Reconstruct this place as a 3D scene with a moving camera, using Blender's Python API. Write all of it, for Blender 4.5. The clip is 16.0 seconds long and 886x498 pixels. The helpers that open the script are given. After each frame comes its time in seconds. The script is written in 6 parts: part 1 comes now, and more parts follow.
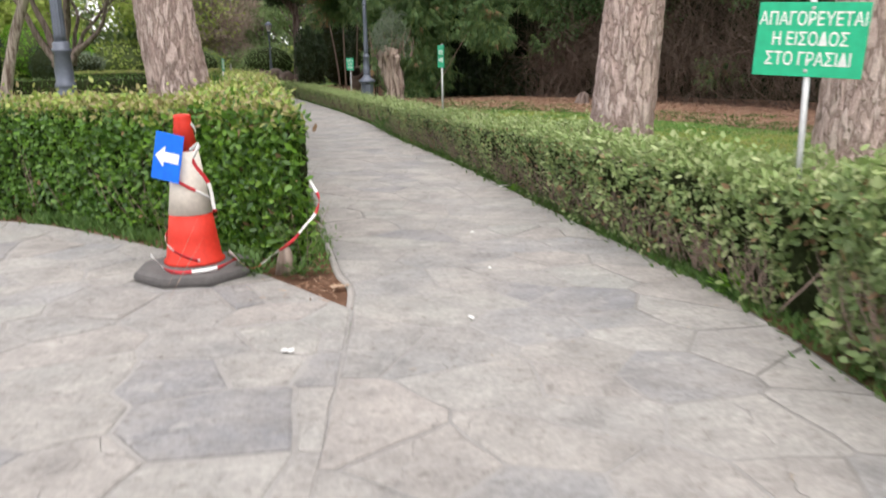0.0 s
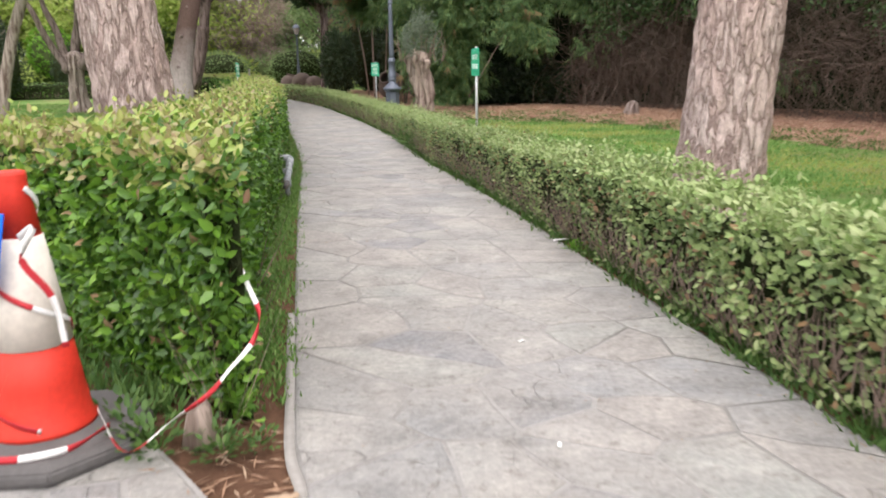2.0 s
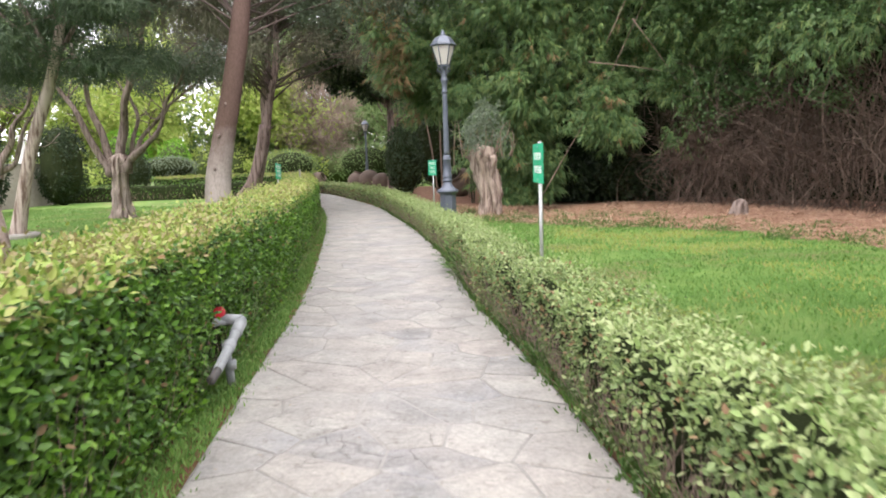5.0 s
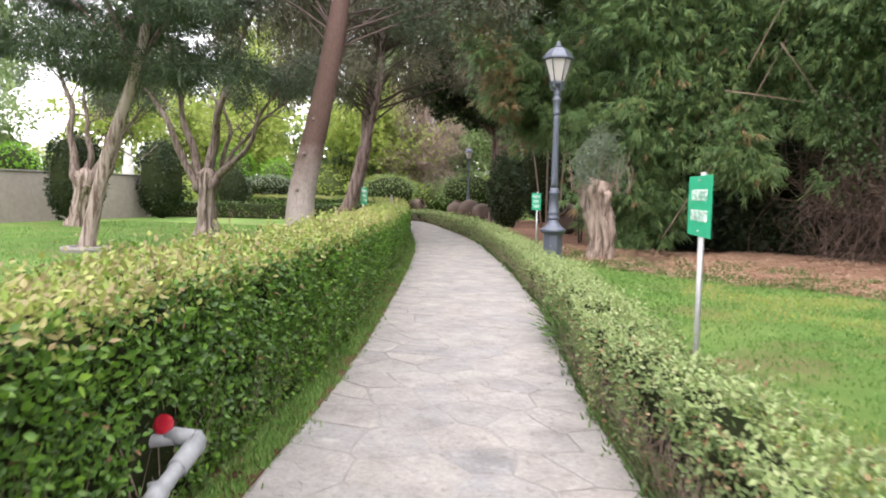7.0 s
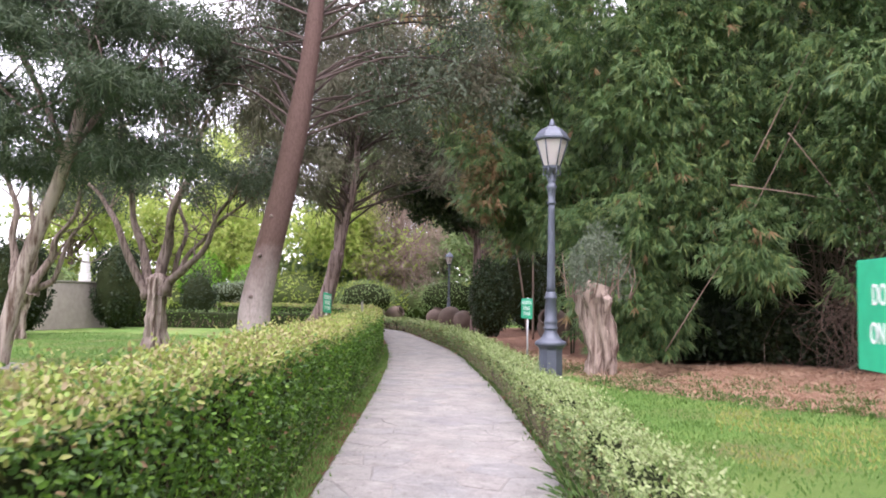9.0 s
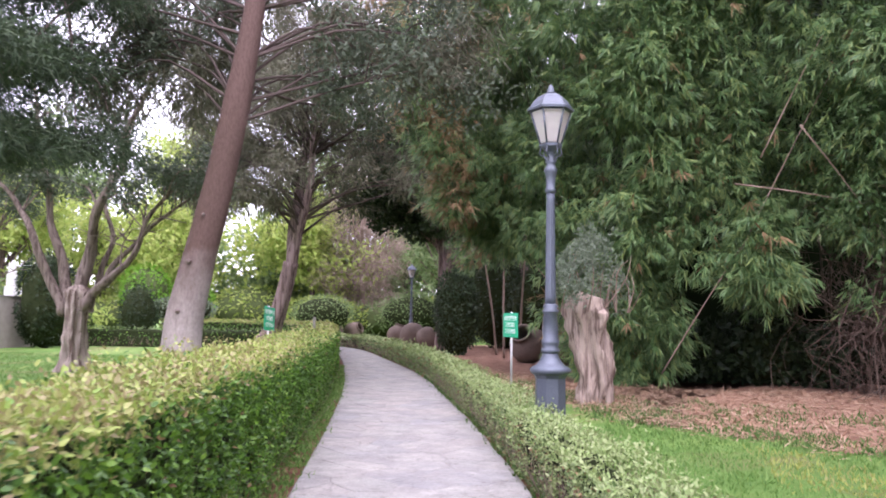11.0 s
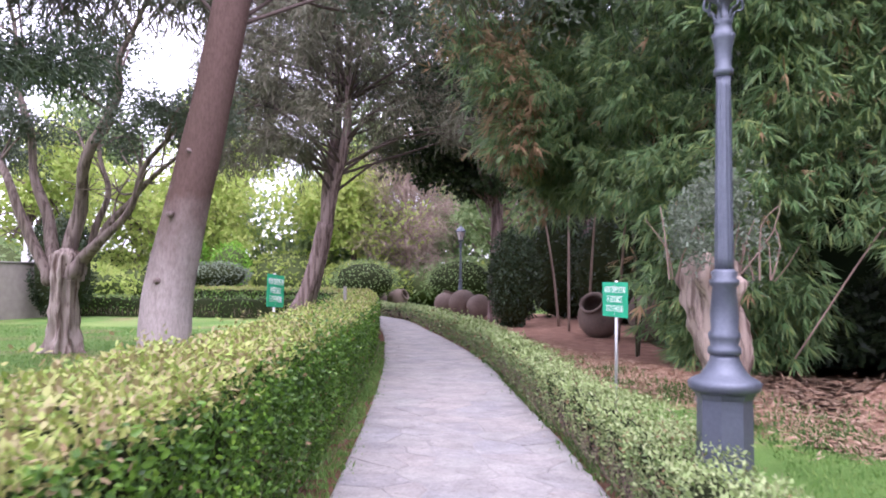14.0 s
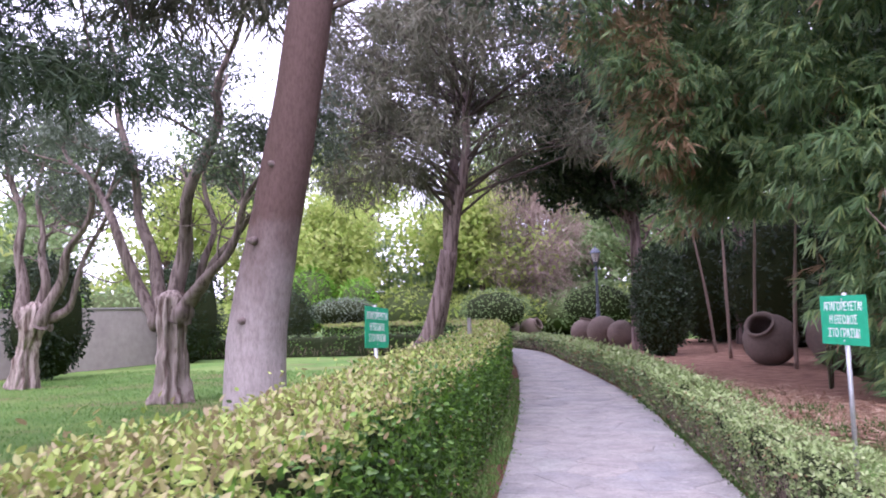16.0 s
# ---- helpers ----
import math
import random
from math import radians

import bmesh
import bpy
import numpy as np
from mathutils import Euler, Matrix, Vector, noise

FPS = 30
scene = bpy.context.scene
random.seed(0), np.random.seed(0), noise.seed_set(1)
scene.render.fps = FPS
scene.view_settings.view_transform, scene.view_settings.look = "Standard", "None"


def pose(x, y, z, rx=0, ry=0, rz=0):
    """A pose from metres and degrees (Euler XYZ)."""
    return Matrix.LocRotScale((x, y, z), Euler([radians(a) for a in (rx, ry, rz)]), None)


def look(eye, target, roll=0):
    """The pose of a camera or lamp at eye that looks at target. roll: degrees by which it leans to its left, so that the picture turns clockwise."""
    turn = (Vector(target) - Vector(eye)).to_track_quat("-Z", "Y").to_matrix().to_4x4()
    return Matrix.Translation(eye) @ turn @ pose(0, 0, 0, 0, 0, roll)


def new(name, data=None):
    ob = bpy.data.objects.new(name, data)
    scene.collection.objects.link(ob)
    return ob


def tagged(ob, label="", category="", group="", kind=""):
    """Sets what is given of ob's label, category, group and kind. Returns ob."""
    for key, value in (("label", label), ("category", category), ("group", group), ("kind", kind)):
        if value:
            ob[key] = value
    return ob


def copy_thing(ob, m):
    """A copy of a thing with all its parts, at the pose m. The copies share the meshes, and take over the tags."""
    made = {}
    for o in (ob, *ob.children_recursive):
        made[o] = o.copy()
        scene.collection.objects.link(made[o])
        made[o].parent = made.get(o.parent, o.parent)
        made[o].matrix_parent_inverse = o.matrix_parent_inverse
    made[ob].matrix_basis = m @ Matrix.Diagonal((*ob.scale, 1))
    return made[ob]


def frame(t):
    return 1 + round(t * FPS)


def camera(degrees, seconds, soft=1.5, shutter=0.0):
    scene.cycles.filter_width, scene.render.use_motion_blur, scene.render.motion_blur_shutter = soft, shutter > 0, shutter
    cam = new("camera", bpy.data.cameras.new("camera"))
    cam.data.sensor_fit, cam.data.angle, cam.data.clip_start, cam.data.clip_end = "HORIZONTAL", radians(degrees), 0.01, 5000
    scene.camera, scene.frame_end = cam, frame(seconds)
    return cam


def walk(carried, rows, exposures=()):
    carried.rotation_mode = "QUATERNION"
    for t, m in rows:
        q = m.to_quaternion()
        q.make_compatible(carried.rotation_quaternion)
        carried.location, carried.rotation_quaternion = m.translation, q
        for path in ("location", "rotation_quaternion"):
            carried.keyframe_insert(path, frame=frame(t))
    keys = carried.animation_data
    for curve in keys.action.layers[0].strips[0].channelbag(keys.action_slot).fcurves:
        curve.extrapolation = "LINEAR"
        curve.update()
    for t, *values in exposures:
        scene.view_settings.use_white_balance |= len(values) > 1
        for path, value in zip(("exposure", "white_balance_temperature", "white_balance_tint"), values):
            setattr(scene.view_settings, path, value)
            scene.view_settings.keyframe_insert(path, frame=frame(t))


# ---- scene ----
cam = camera(59.0, 16.0, soft=1.8, shutter=0.5)
PATH = [
    (0, (0.04, 0.114, 1.304), (0.024, 2.06, 0.839), -0.9),
    (0.5, (-0.037, 0.701, 1.327), (-0.081, 2.657, 0.912), -2.9),
    (1, (-0.057, 1.3, 1.313), (-0.058, 3.25, 0.869), -2.2),
    (1.5, (-0.052, 1.858, 1.325), (-0.123, 3.812, 0.906), 0.9),
    (2, (0.019, 2.393, 1.345), (-0.078, 4.338, 0.89), -0.8),
    (2.5, (0.07, 2.923, 1.382), (-0.235, 4.854, 0.957), -1.6),
    (3, (0.147, 3.579, 1.375), (-0.204, 5.512, 1.003), -3.3),
    (3.5, (0.231, 4.131, 1.414), (-0.143, 6.069, 1.092), -2.3),
    (4, (0.252, 4.666, 1.424), (-0.06, 6.619, 1.131), -2.0),
    (4.2, (0.252, 4.891, 1.428), (-0.032, 6.853, 1.159), -1.9),
    (6.3, (-0.09, 7.342, 1.448), (-0.505, 9.29, 1.267), 0.3),
    (6.5, (-0.094, 7.556, 1.44), (-0.537, 9.5, 1.276), 1.4),
    (7, (-0.222, 8.164, 1.44), (-0.772, 10.082, 1.295), 1.2),
    (7.5, (-0.356, 8.727, 1.442), (-0.931, 10.638, 1.305), 0.4),
    (8, (-0.492, 9.338, 1.478), (-1.073, 11.251, 1.444), 0.6),
    (8.5, (-0.625, 9.901, 1.428), (-1.113, 11.84, 1.472), 0.9),
    (9, (-0.763, 10.435, 1.417), (-1.272, 12.365, 1.546), 0.9),
    (11.3, (-1.607, 13.146, 1.392), (-1.991, 15.101, 1.561), 1.4),
    (11.5, (-1.69, 13.402, 1.382), (-2.071, 15.359, 1.547), 2.1),
    (12, (-1.813, 14.014, 1.379), (-2.274, 15.956, 1.51), 2.2),
    (12.5, (-1.987, 14.562, 1.37), (-2.48, 16.499, 1.455), 2.9),
    (13, (-2.152, 15.11, 1.363), (-2.63, 17.051, 1.438), 3.4),
    (13.5, (-2.389, 15.608, 1.446), (-2.892, 17.543, 1.486), 0.5),
    (14, (-2.494, 16.178, 1.462), (-3.017, 18.106, 1.542), 0.6),
    (14.5, (-2.689, 16.855, 1.386), (-3.259, 18.77, 1.465), 0.7),
    (15, (-2.858, 17.34, 1.38), (-3.475, 19.241, 1.445), -0.5),
    (15.5, (-3.105, 17.782, 1.462), (-3.875, 19.624, 1.584), -0.4),
    (16, (-3.149, 18.113, 1.442), (-3.979, 19.926, 1.602), -2.0),
]
walk(cam, [(t, look(eye, target, roll)) for t, eye, target, roll in PATH], [(0, 1.45, 6500, 10), (2, 1.7, 6500, 11), (3.5, 1.95, 6450, 11), (7.5, 2.08, 6450, 15), (9, 2.08, 6180, 23), (12, 2.17, 5850, 29), (14.5, 2.17, 5680, 34), (16, 2.03, 5560, 37)])

# ---- world, sun, exposure ----
world = bpy.data.worlds.new("World")
scene.world = world
world.use_nodes = True
wn = world.node_tree
sky = wn.nodes.new("ShaderNodeTexSky")
sky.sky_type, sky.sun_disc = "NISHITA", False
sky.sun_elevation, sky.sun_rotation = radians(58), radians(170)
sky.air_density, sky.dust_density, sky.ozone_density = 1.0, 2.0, 1.0
# an even layer of thin cloud over the clear sky
cloud = wn.nodes.new("ShaderNodeMix")
cloud.data_type = "RGBA"
cloud.inputs[0].default_value = 0.8
cloud.inputs[7].default_value = (9.4, 9.1, 9.2, 1)
wn.links.new(sky.outputs[0], cloud.inputs[6])
wn.nodes["Background"].inputs["Strength"].default_value = 0.1
wn.links.new(cloud.outputs[2], wn.nodes["Background"].inputs["Color"])
sun = new("sun", bpy.data.lights.new("sun", "SUN"))
sun.data.energy, sun.data.angle, sun.data.color = 0.8, radians(60), (1.0, 0.96, 0.91)
sun.matrix_world = look((4, -16, 27), (0, 0, 0))

# ---- materials ----


class Nodes:
    """A small wrapper to write node trees briefly."""

    def __init__(self, name):
        self.mat = bpy.data.materials.new(name)
        self.mat.use_nodes = True
        self.t = self.mat.node_tree
        self.bsdf = self.t.nodes["Principled BSDF"]
        self.out = self.t.nodes["Material Output"]
        self.pos = self.add("ShaderNodeNewGeometry").outputs["Position"]

    def add(self, kind, **values):
        n = self.t.nodes.new(kind)
        for k, v in values.items():
            n.inputs[k.replace("_", " ")].default_value = v
        return n

    def link(self, a, b):
        self.t.links.new(a, b)

    def scaled(self, sx, sy, sz):
        m = self.add("ShaderNodeMapping", Scale=(sx, sy, sz))
        self.link(self.pos, m.inputs["Vector"])
        return m.outputs[0]

    def noise(self, scale, detail=4.0, vec=None, rough=0.6):
        n = self.add("ShaderNodeTexNoise", Scale=scale, Detail=detail, Roughness=rough)
        self.link(vec or self.pos, n.inputs["Vector"])
        return n.outputs["Fac"]

    def ramp(self, fac, *stops):
        r = self.t.nodes.new("ShaderNodeValToRGB")
        while len(r.color_ramp.elements) < len(stops):
            r.color_ramp.elements.new(0.5)
        for e, (p, c) in zip(r.color_ramp.elements, stops):
            e.position, e.color = p, (*c, 1) if len(c) == 3 else c
        self.link(fac, r.inputs[0])
        return r.outputs[0]

    def mix(self, fac, a, b, blend="MIX"):
        m = self.t.nodes.new("ShaderNodeMix")
        m.data_type, m.blend_type = "RGBA", blend
        for sock, v in ((m.inputs[0], fac), (m.inputs[6], a), (m.inputs[7], b)):
            if hasattr(v, "is_output"):
                self.link(v, sock)
            elif isinstance(v, (int, float)):
                sock.default_value = v
            else:
                sock.default_value = (*v, 1)
        return m.outputs[2]

    def math(self, op, a, b=0.0):
        m = self.t.nodes.new("ShaderNodeMath")
        m.operation = op
        for sock, v in zip(m.inputs, (a, b)):
            if hasattr(v, "is_output"):
                self.link(v, sock)
            else:
                sock.default_value = v
        return m.outputs[0]

    def done(self, color, rough=0.8, bump=None, strength=0.4, dist=0.02, spec=0.3, metal=0.0):
        self.link(color, self.bsdf.inputs["Base Color"]) if hasattr(color, "is_output") else None
        if not hasattr(color, "is_output"):
            self.bsdf.inputs["Base Color"].default_value = (*color, 1)
        self.bsdf.inputs["Roughness"].default_value = rough
        self.bsdf.inputs["Specular IOR Level"].default_value = spec
        self.bsdf.inputs["Metallic"].default_value = metal
        if bump is not None:
            b = self.add("ShaderNodeBump", Strength=strength, Distance=dist)
            self.link(bump, b.inputs["Height"])
            self.link(b.outputs[0], self.bsdf.inputs["Normal"])
        return self.mat


def plain(name, c1, c2, scale=6.0, rough=0.7, strength=0.3, dist=0.01, spec=0.3, metal=0.0):
    n = Nodes(name)
    fine = n.noise(scale * 6)
    c = n.mix(n.noise(scale), c1, c2)
    c = n.mix(0.35, c, n.ramp(fine, (0.3, (0.45, 0.45, 0.45)), (0.7, (1, 1, 1))), "MULTIPLY")
    return n.done(c, rough, fine, strength, dist, spec, metal)


def foliage(name, *colours, rough=0.5, through_light=0.3, spec=0.35):
    """Leaves: the colour differs from leaf to leaf, and some light passes through."""
    n = Nodes(name)
    island = n.add("ShaderNodeNewGeometry").outputs["Random Per Island"]
    stops = [(i / max(1, len(colours) - 1), c) for i, c in enumerate(colours)]
    c = n.ramp(island, *stops)
    c = n.mix(n.noise(1.3, 2.0), c, n.mix(1.0, c, (0.62, 0.66, 0.6), "MULTIPLY"))
    n.done(c, rough, spec=spec)
    tr = n.t.nodes.new("ShaderNodeBsdfTranslucent")
    n.link(c, tr.inputs[0])
    ms = n.add("ShaderNodeMixShader", Fac=through_light)
    n.link(n.bsdf.outputs[0], ms.inputs[1])
    n.link(tr.outputs[0], ms.inputs[2])
    n.link(ms.outputs[0], n.out.inputs[0])
    return n.mat


def stone_material():
    n = Nodes("flagstone")
    rnd = n.math("FRACT", n.math("ADD", n.add("ShaderNodeObjectInfo").outputs["Random"], n.add("ShaderNodeNewGeometry").outputs["Random Per Island"]))
    tone = n.ramp(rnd, (0.0, (0.215, 0.215, 0.225)), (0.12, (0.255, 0.253, 0.252)), (0.34, (0.295, 0.288, 0.275)), (0.52, (0.325, 0.30, 0.28)), (0.68, (0.295, 0.297, 0.278)), (0.85, (0.34, 0.328, 0.308)), (1.0, (0.27, 0.27, 0.273)))
    cloud = n.noise(1.7, 6.0)
    fine = n.noise(34.0, 8.0, rough=0.7)
    c = n.mix(n.ramp(cloud, (0.36, (0, 0, 0)), (0.66, (0.75, 0.75, 0.75))), tone, (0.335, 0.312, 0.288))
    c = n.mix(n.ramp(n.noise(4.0, 8.0, rough=0.65), (0.48, (0, 0, 0)), (0.70, (0.6, 0.6, 0.6))), c, (0.19, 0.18, 0.172))
    c = n.mix(0.5, c, n.ramp(fine, (0.34, (0.5, 0.5, 0.5)), (0.64, (1.2, 1.18, 1.16))), "MULTIPLY")
    spots = n.ramp(n.noise(13.0, 6.0, rough=0.7), (0.55, (0, 0, 0)), (0.68, (0.75, 0.75, 0.75)))
    c = n.mix(spots, c, (0.16, 0.145, 0.13))
    film = n.ramp(n.noise(5.5, 7.0, rough=0.7), (0.55, (0, 0, 0)), (0.68, (0.6, 0.6, 0.6)))
    c = n.mix(film, c, (0.40, 0.38, 0.355))
    c = n.mix(0.55, c, n.ramp(n.noise(2.3, 8.0, rough=0.7), (0.36, (0.66, 0.66, 0.67)), (0.60, (1.12, 1.11, 1.1))), "MULTIPLY")
    vn = n.add("ShaderNodeTexNoise", Scale=3.0, Detail=4.0)
    n.link(n.pos, vn.inputs["Vector"])
    va = n.add("ShaderNodeVectorMath")
    va.operation = "MULTIPLY_ADD"
    va.inputs[1].default_value = (0.5, 0.5, 0.0)
    n.link(vn.outputs["Color"], va.inputs[0])
    n.link(n.pos, va.inputs[2])
    vo = n.add("ShaderNodeTexVoronoi", Scale=2.6)
    vo.feature = "DISTANCE_TO_EDGE"
    n.link(va.outputs[0], vo.inputs["Vector"])
    gap = n.ramp(vo.outputs["Distance"], (0.0, (1, 1, 1)), (0.014, (0, 0, 0)))
    gap = n.math("MULTIPLY", gap, n.ramp(n.noise(1.4, 3.0), (0.5, (0, 0, 0)), (0.6, (0.55, 0.55, 0.55))))
    c = n.mix(gap, c, (0.13, 0.12, 0.115))
    relief = n.math("SUBTRACT", n.math("ADD", n.math("MULTIPLY", n.noise(7.0, 6.0), 1.5), fine), n.math("MULTIPLY", gap, 1.5))
    return n.done(c, 0.72, relief, 0.7, 0.014, 0.3)


def mortar_material():
    n = Nodes("mortar")
    fine = n.noise(40.0, 6.0, rough=0.75)
    c = n.mix(n.noise(1.2, 5.0), (0.255, 0.243, 0.232), (0.365, 0.347, 0.328))
    c = n.mix(n.ramp(n.noise(3.1, 5.0), (0.5, (0, 0, 0)), (0.72, (0.6, 0.6, 0.6))), c, (0.19, 0.175, 0.16))
    c = n.mix(0.5, c, n.ramp(fine, (0.3, (0.6, 0.6, 0.6)), (0.7, (1.1, 1.1, 1.1))), "MULTIPLY")
    return n.done(c, 0.88, fine, 0.6, 0.012, 0.2)


def lawn_material():
    n = Nodes("lawn_turf")
    fine = n.noise(60.0, 6.0, n.scaled(1, 1, 1), 0.8)
    mid = n.noise(0.55, 5.0)
    c = n.ramp(mid, (0.3, (0.105, 0.205, 0.045)), (0.5, (0.155, 0.275, 0.068)), (0.68, (0.23, 0.335, 0.092)))
    c = n.mix(n.ramp(n.noise(0.22, 4.0), (0.50, (0, 0, 0)), (0.70, (0.6, 0.6, 0.6))), c, (0.26, 0.31, 0.11))
    c = n.mix(n.ramp(n.noise(0.5, 6.0), (0.52, (0, 0, 0)), (0.66, (0.75, 0.75, 0.75))), c, (0.27, 0.20, 0.115))
    c = n.mix(0.7, c, n.ramp(fine, (0.3, (0.45, 0.5, 0.4)), (0.7, (1.2, 1.2, 1.1))), "MULTIPLY")
    return n.done(c, 0.9, fine, 0.9, 0.04, 0.15)


def soil_material(name, a, b, d):
    n = Nodes(name)
    fine = n.noise(28.0, 8.0, rough=0.8)
    c = n.ramp(n.noise(3.0, 6.0), (0.3, a), (0.55, b), (0.75, d))
    c = n.mix(0.7, c, n.ramp(fine, (0.3, (0.4, 0.38, 0.36)), (0.7, (1.15, 1.1, 1.1))), "MULTIPLY")
    return n.done(c, 0.95, fine, 0.9, 0.03, 0.1)


def bark_material(name, plate, plate2, crack, scale=(9, 9, 3.0), strength=0.9, dist=0.03):
    """Plated bark: long uneven plates, furrows between them, patches of another tone."""
    n = Nodes(name)
    v = n.scaled(*scale)
    nz = n.add("ShaderNodeTexNoise", Scale=1.3, Detail=4.0, Roughness=0.6)
    n.link(v, nz.inputs["Vector"])
    warp = n.add("ShaderNodeVectorMath")
    warp.operation = "MULTIPLY_ADD"
    n.link(nz.outputs["Color"], warp.inputs[0])
    warp.inputs[1].default_value = (1.9, 1.9, 1.9)
    n.link(v, warp.inputs[2])
    vo = n.add("ShaderNodeTexVoronoi", Scale=1.0)
    vo.feature = "DISTANCE_TO_EDGE"
    n.link(warp.outputs[0], vo.inputs["Vector"])
    cell = n.add("ShaderNodeTexVoronoi", Scale=1.0)
    n.link(warp.outputs[0], cell.inputs["Vector"])
    fine = n.noise(26.0, 8.0, rough=0.75)
    streak = n.noise(1.0, 6.0, n.scaled(scale[0] * 3.2, scale[1] * 3.2, scale[2] * 1.2), 0.65)
    edge = n.ramp(vo.outputs["Distance"], (0.0, (0, 0, 0)), (0.07, (0.55, 0.55, 0.55)), (0.28, (1, 1, 1)))
    sep = n.t.nodes.new("ShaderNodeSeparateColor")
    n.link(cell.outputs["Color"], sep.inputs[0])
    c = n.mix(n.math("MULTIPLY", n.math("ADD", sep.outputs[0], n.noise(2.2, 4.0)), 0.55), plate, plate2)
    c = n.mix(0.55, c, n.ramp(fine, (0.3, (0.5, 0.47, 0.45)), (0.7, (1.2, 1.17, 1.15))), "MULTIPLY")
    c = n.mix(0.45, c, n.ramp(streak, (0.36, (0.55, 0.5, 0.48)), (0.58, (1.1, 1.1, 1.1))), "MULTIPLY")
    c = n.mix(edge, crack, c)
    h = n.math("ADD", edge, n.math("ADD", n.math("MULTIPLY", fine, 0.6), streak))
    return n.done(c, 0.9, h, strength, dist, 0.15)


def ridged_bark(name, c1, c2, crack, sx=26.0, sz=1.6, strength=0.8):
    n = Nodes(name)
    ridges = n.noise(1.0, 5.0, n.scaled(sx, sx, sz), 0.6)
    c = n.mix(n.noise(1.1, 3.0), c1, c2)
    c = n.mix(n.ramp(ridges, (0.36, (0, 0, 0)), (0.56, (1, 1, 1))), crack, c)
    return n.done(c, 0.9, ridges, strength, 0.03, 0.15)


def two_tone_bark(name):
    """Bark that is pale grey on the old lower trunk and reddish brown above."""
    n = Nodes(name)
    sep = n.t.nodes.new("ShaderNodeSeparateXYZ")
    n.link(n.pos, sep.inputs[0])
    fine = n.noise(1.0, 6.0, n.scaled(30, 30, 12), 0.7)
    high = n.math("ADD", sep.outputs["Z"], n.math("MULTIPLY", n.noise(1.5, 4.0), 2.0))
    c = n.mix(n.ramp(n.math("MULTIPLY", high, 0.2), (0.42, (0, 0, 0)), (0.70, (1, 1, 1))), (0.36, 0.31, 0.295), (0.125, 0.08, 0.07))
    c = n.mix(0.6, c, n.ramp(fine, (0.35, (0.6, 0.58, 0.56)), (0.6, (1.12, 1.1, 1.1))), "MULTIPLY")
    return n.done(c, 0.9, fine, 0.8, 0.015, 0.15)


STONE, MORTAR, LAWN = stone_material(), mortar_material(), lawn_material()
SOIL = soil_material("reddish_soil", (0.10, 0.055, 0.035), (0.19, 0.105, 0.065), (0.26, 0.17, 0.12))
MULCH = soil_material("dry_mulch", (0.19, 0.105, 0.075), (0.33, 0.195, 0.14), (0.40, 0.27, 0.20))
KERB = plain("concrete_edge", (0.27, 0.25, 0.23), (0.37, 0.345, 0.32), 4.0, 0.9, 0.5)
PINE_BARK = bark_material("pine_bark", (0.72, 0.62, 0.58), (0.60, 0.45, 0.405), (0.34, 0.24, 0.21), (11, 11, 3.0), 1.0, 0.03)
SMOOTH_BARK = two_tone_bark("grey_then_brown_bark")
KNOT_BARK = bark_material("grey_smooth_bark", (0.33, 0.27, 0.25), (0.28, 0.22, 0.20), (0.19, 0.14, 0.13), (26, 26, 15), 0.7, 0.015)
DARK_BARK = ridged_bark("dark_ridged_bark", (0.20, 0.145, 0.135), (0.27, 0.20, 0.19), (0.07, 0.045, 0.04), 12.0, 1.2, 0.9)
LIMB_BARK = ridged_bark("olive_limb_bark", (0.27, 0.215, 0.19), (0.20, 0.155, 0.135), (0.09, 0.065, 0.055), 14.0, 1.4, 0.8)
OLIVE_BARK = ridged_bark("olive_bark", (0.44, 0.37, 0.33), (0.34, 0.27, 0.235), (0.12, 0.08, 0.065), 11.0, 1.1, 1.0)
STUMP_WOOD = ridged_bark("weathered_stump_wood", (0.42, 0.34, 0.29), (0.30, 0.23, 0.19), (0.12, 0.085, 0.07), 12.0, 0.9, 0.9)
# brighter copy of the hedge core, coloured as if light reached inside
LIT_CORE = plain("core_painted_as_lit", (0.06, 0.085, 0.03), (0.10, 0.12, 0.05), 4.0, 0.95, 0.8, 0.05, 0.05)
TWIG = plain("twig_bark", (0.20, 0.14, 0.11), (0.30, 0.225, 0.18), 5.0, 0.9)
DARK_LIMB = plain("dark_branch_bark", (0.07, 0.05, 0.045), (0.12, 0.088, 0.08), 6.0, 0.9)
DRY_STEM = plain("dry_vine_stems", (0.10, 0.072, 0.056), (0.18, 0.13, 0.10), 3.0, 0.9)
CULM = plain("bamboo_culm", (0.045, 0.042, 0.022), (0.085, 0.07, 0.04), 2.0, 0.5)
STRAW = foliage("straw", (0.46, 0.29, 0.20), (0.36, 0.21, 0.14), (0.56, 0.41, 0.30), (0.26, 0.145, 0.10), rough=0.9, through_light=0.05, spec=0.1)
# near-black: the shade inside the thicket is put into this colour
PAINTED_SHADE = foliage("painted_thicket_shade", (0.010, 0.018, 0.008), (0.02, 0.03, 0.012), rough=0.95, through_light=0.0, spec=0.05)
# dark tone that paints the shade between leaves onto the solid cores
HEDGE_CORE = plain("hedge_core_painted_shade", (0.022, 0.036, 0.012), (0.045, 0.05, 0.024), 9.0, 0.95, 0.8, 0.05, 0.05)
HEDGE_LEAF = foliage("hedge_leaf", (0.045, 0.115, 0.019), (0.09, 0.20, 0.026), (0.17, 0.33, 0.04), (0.06, 0.14, 0.025), rough=0.36, spec=0.45)
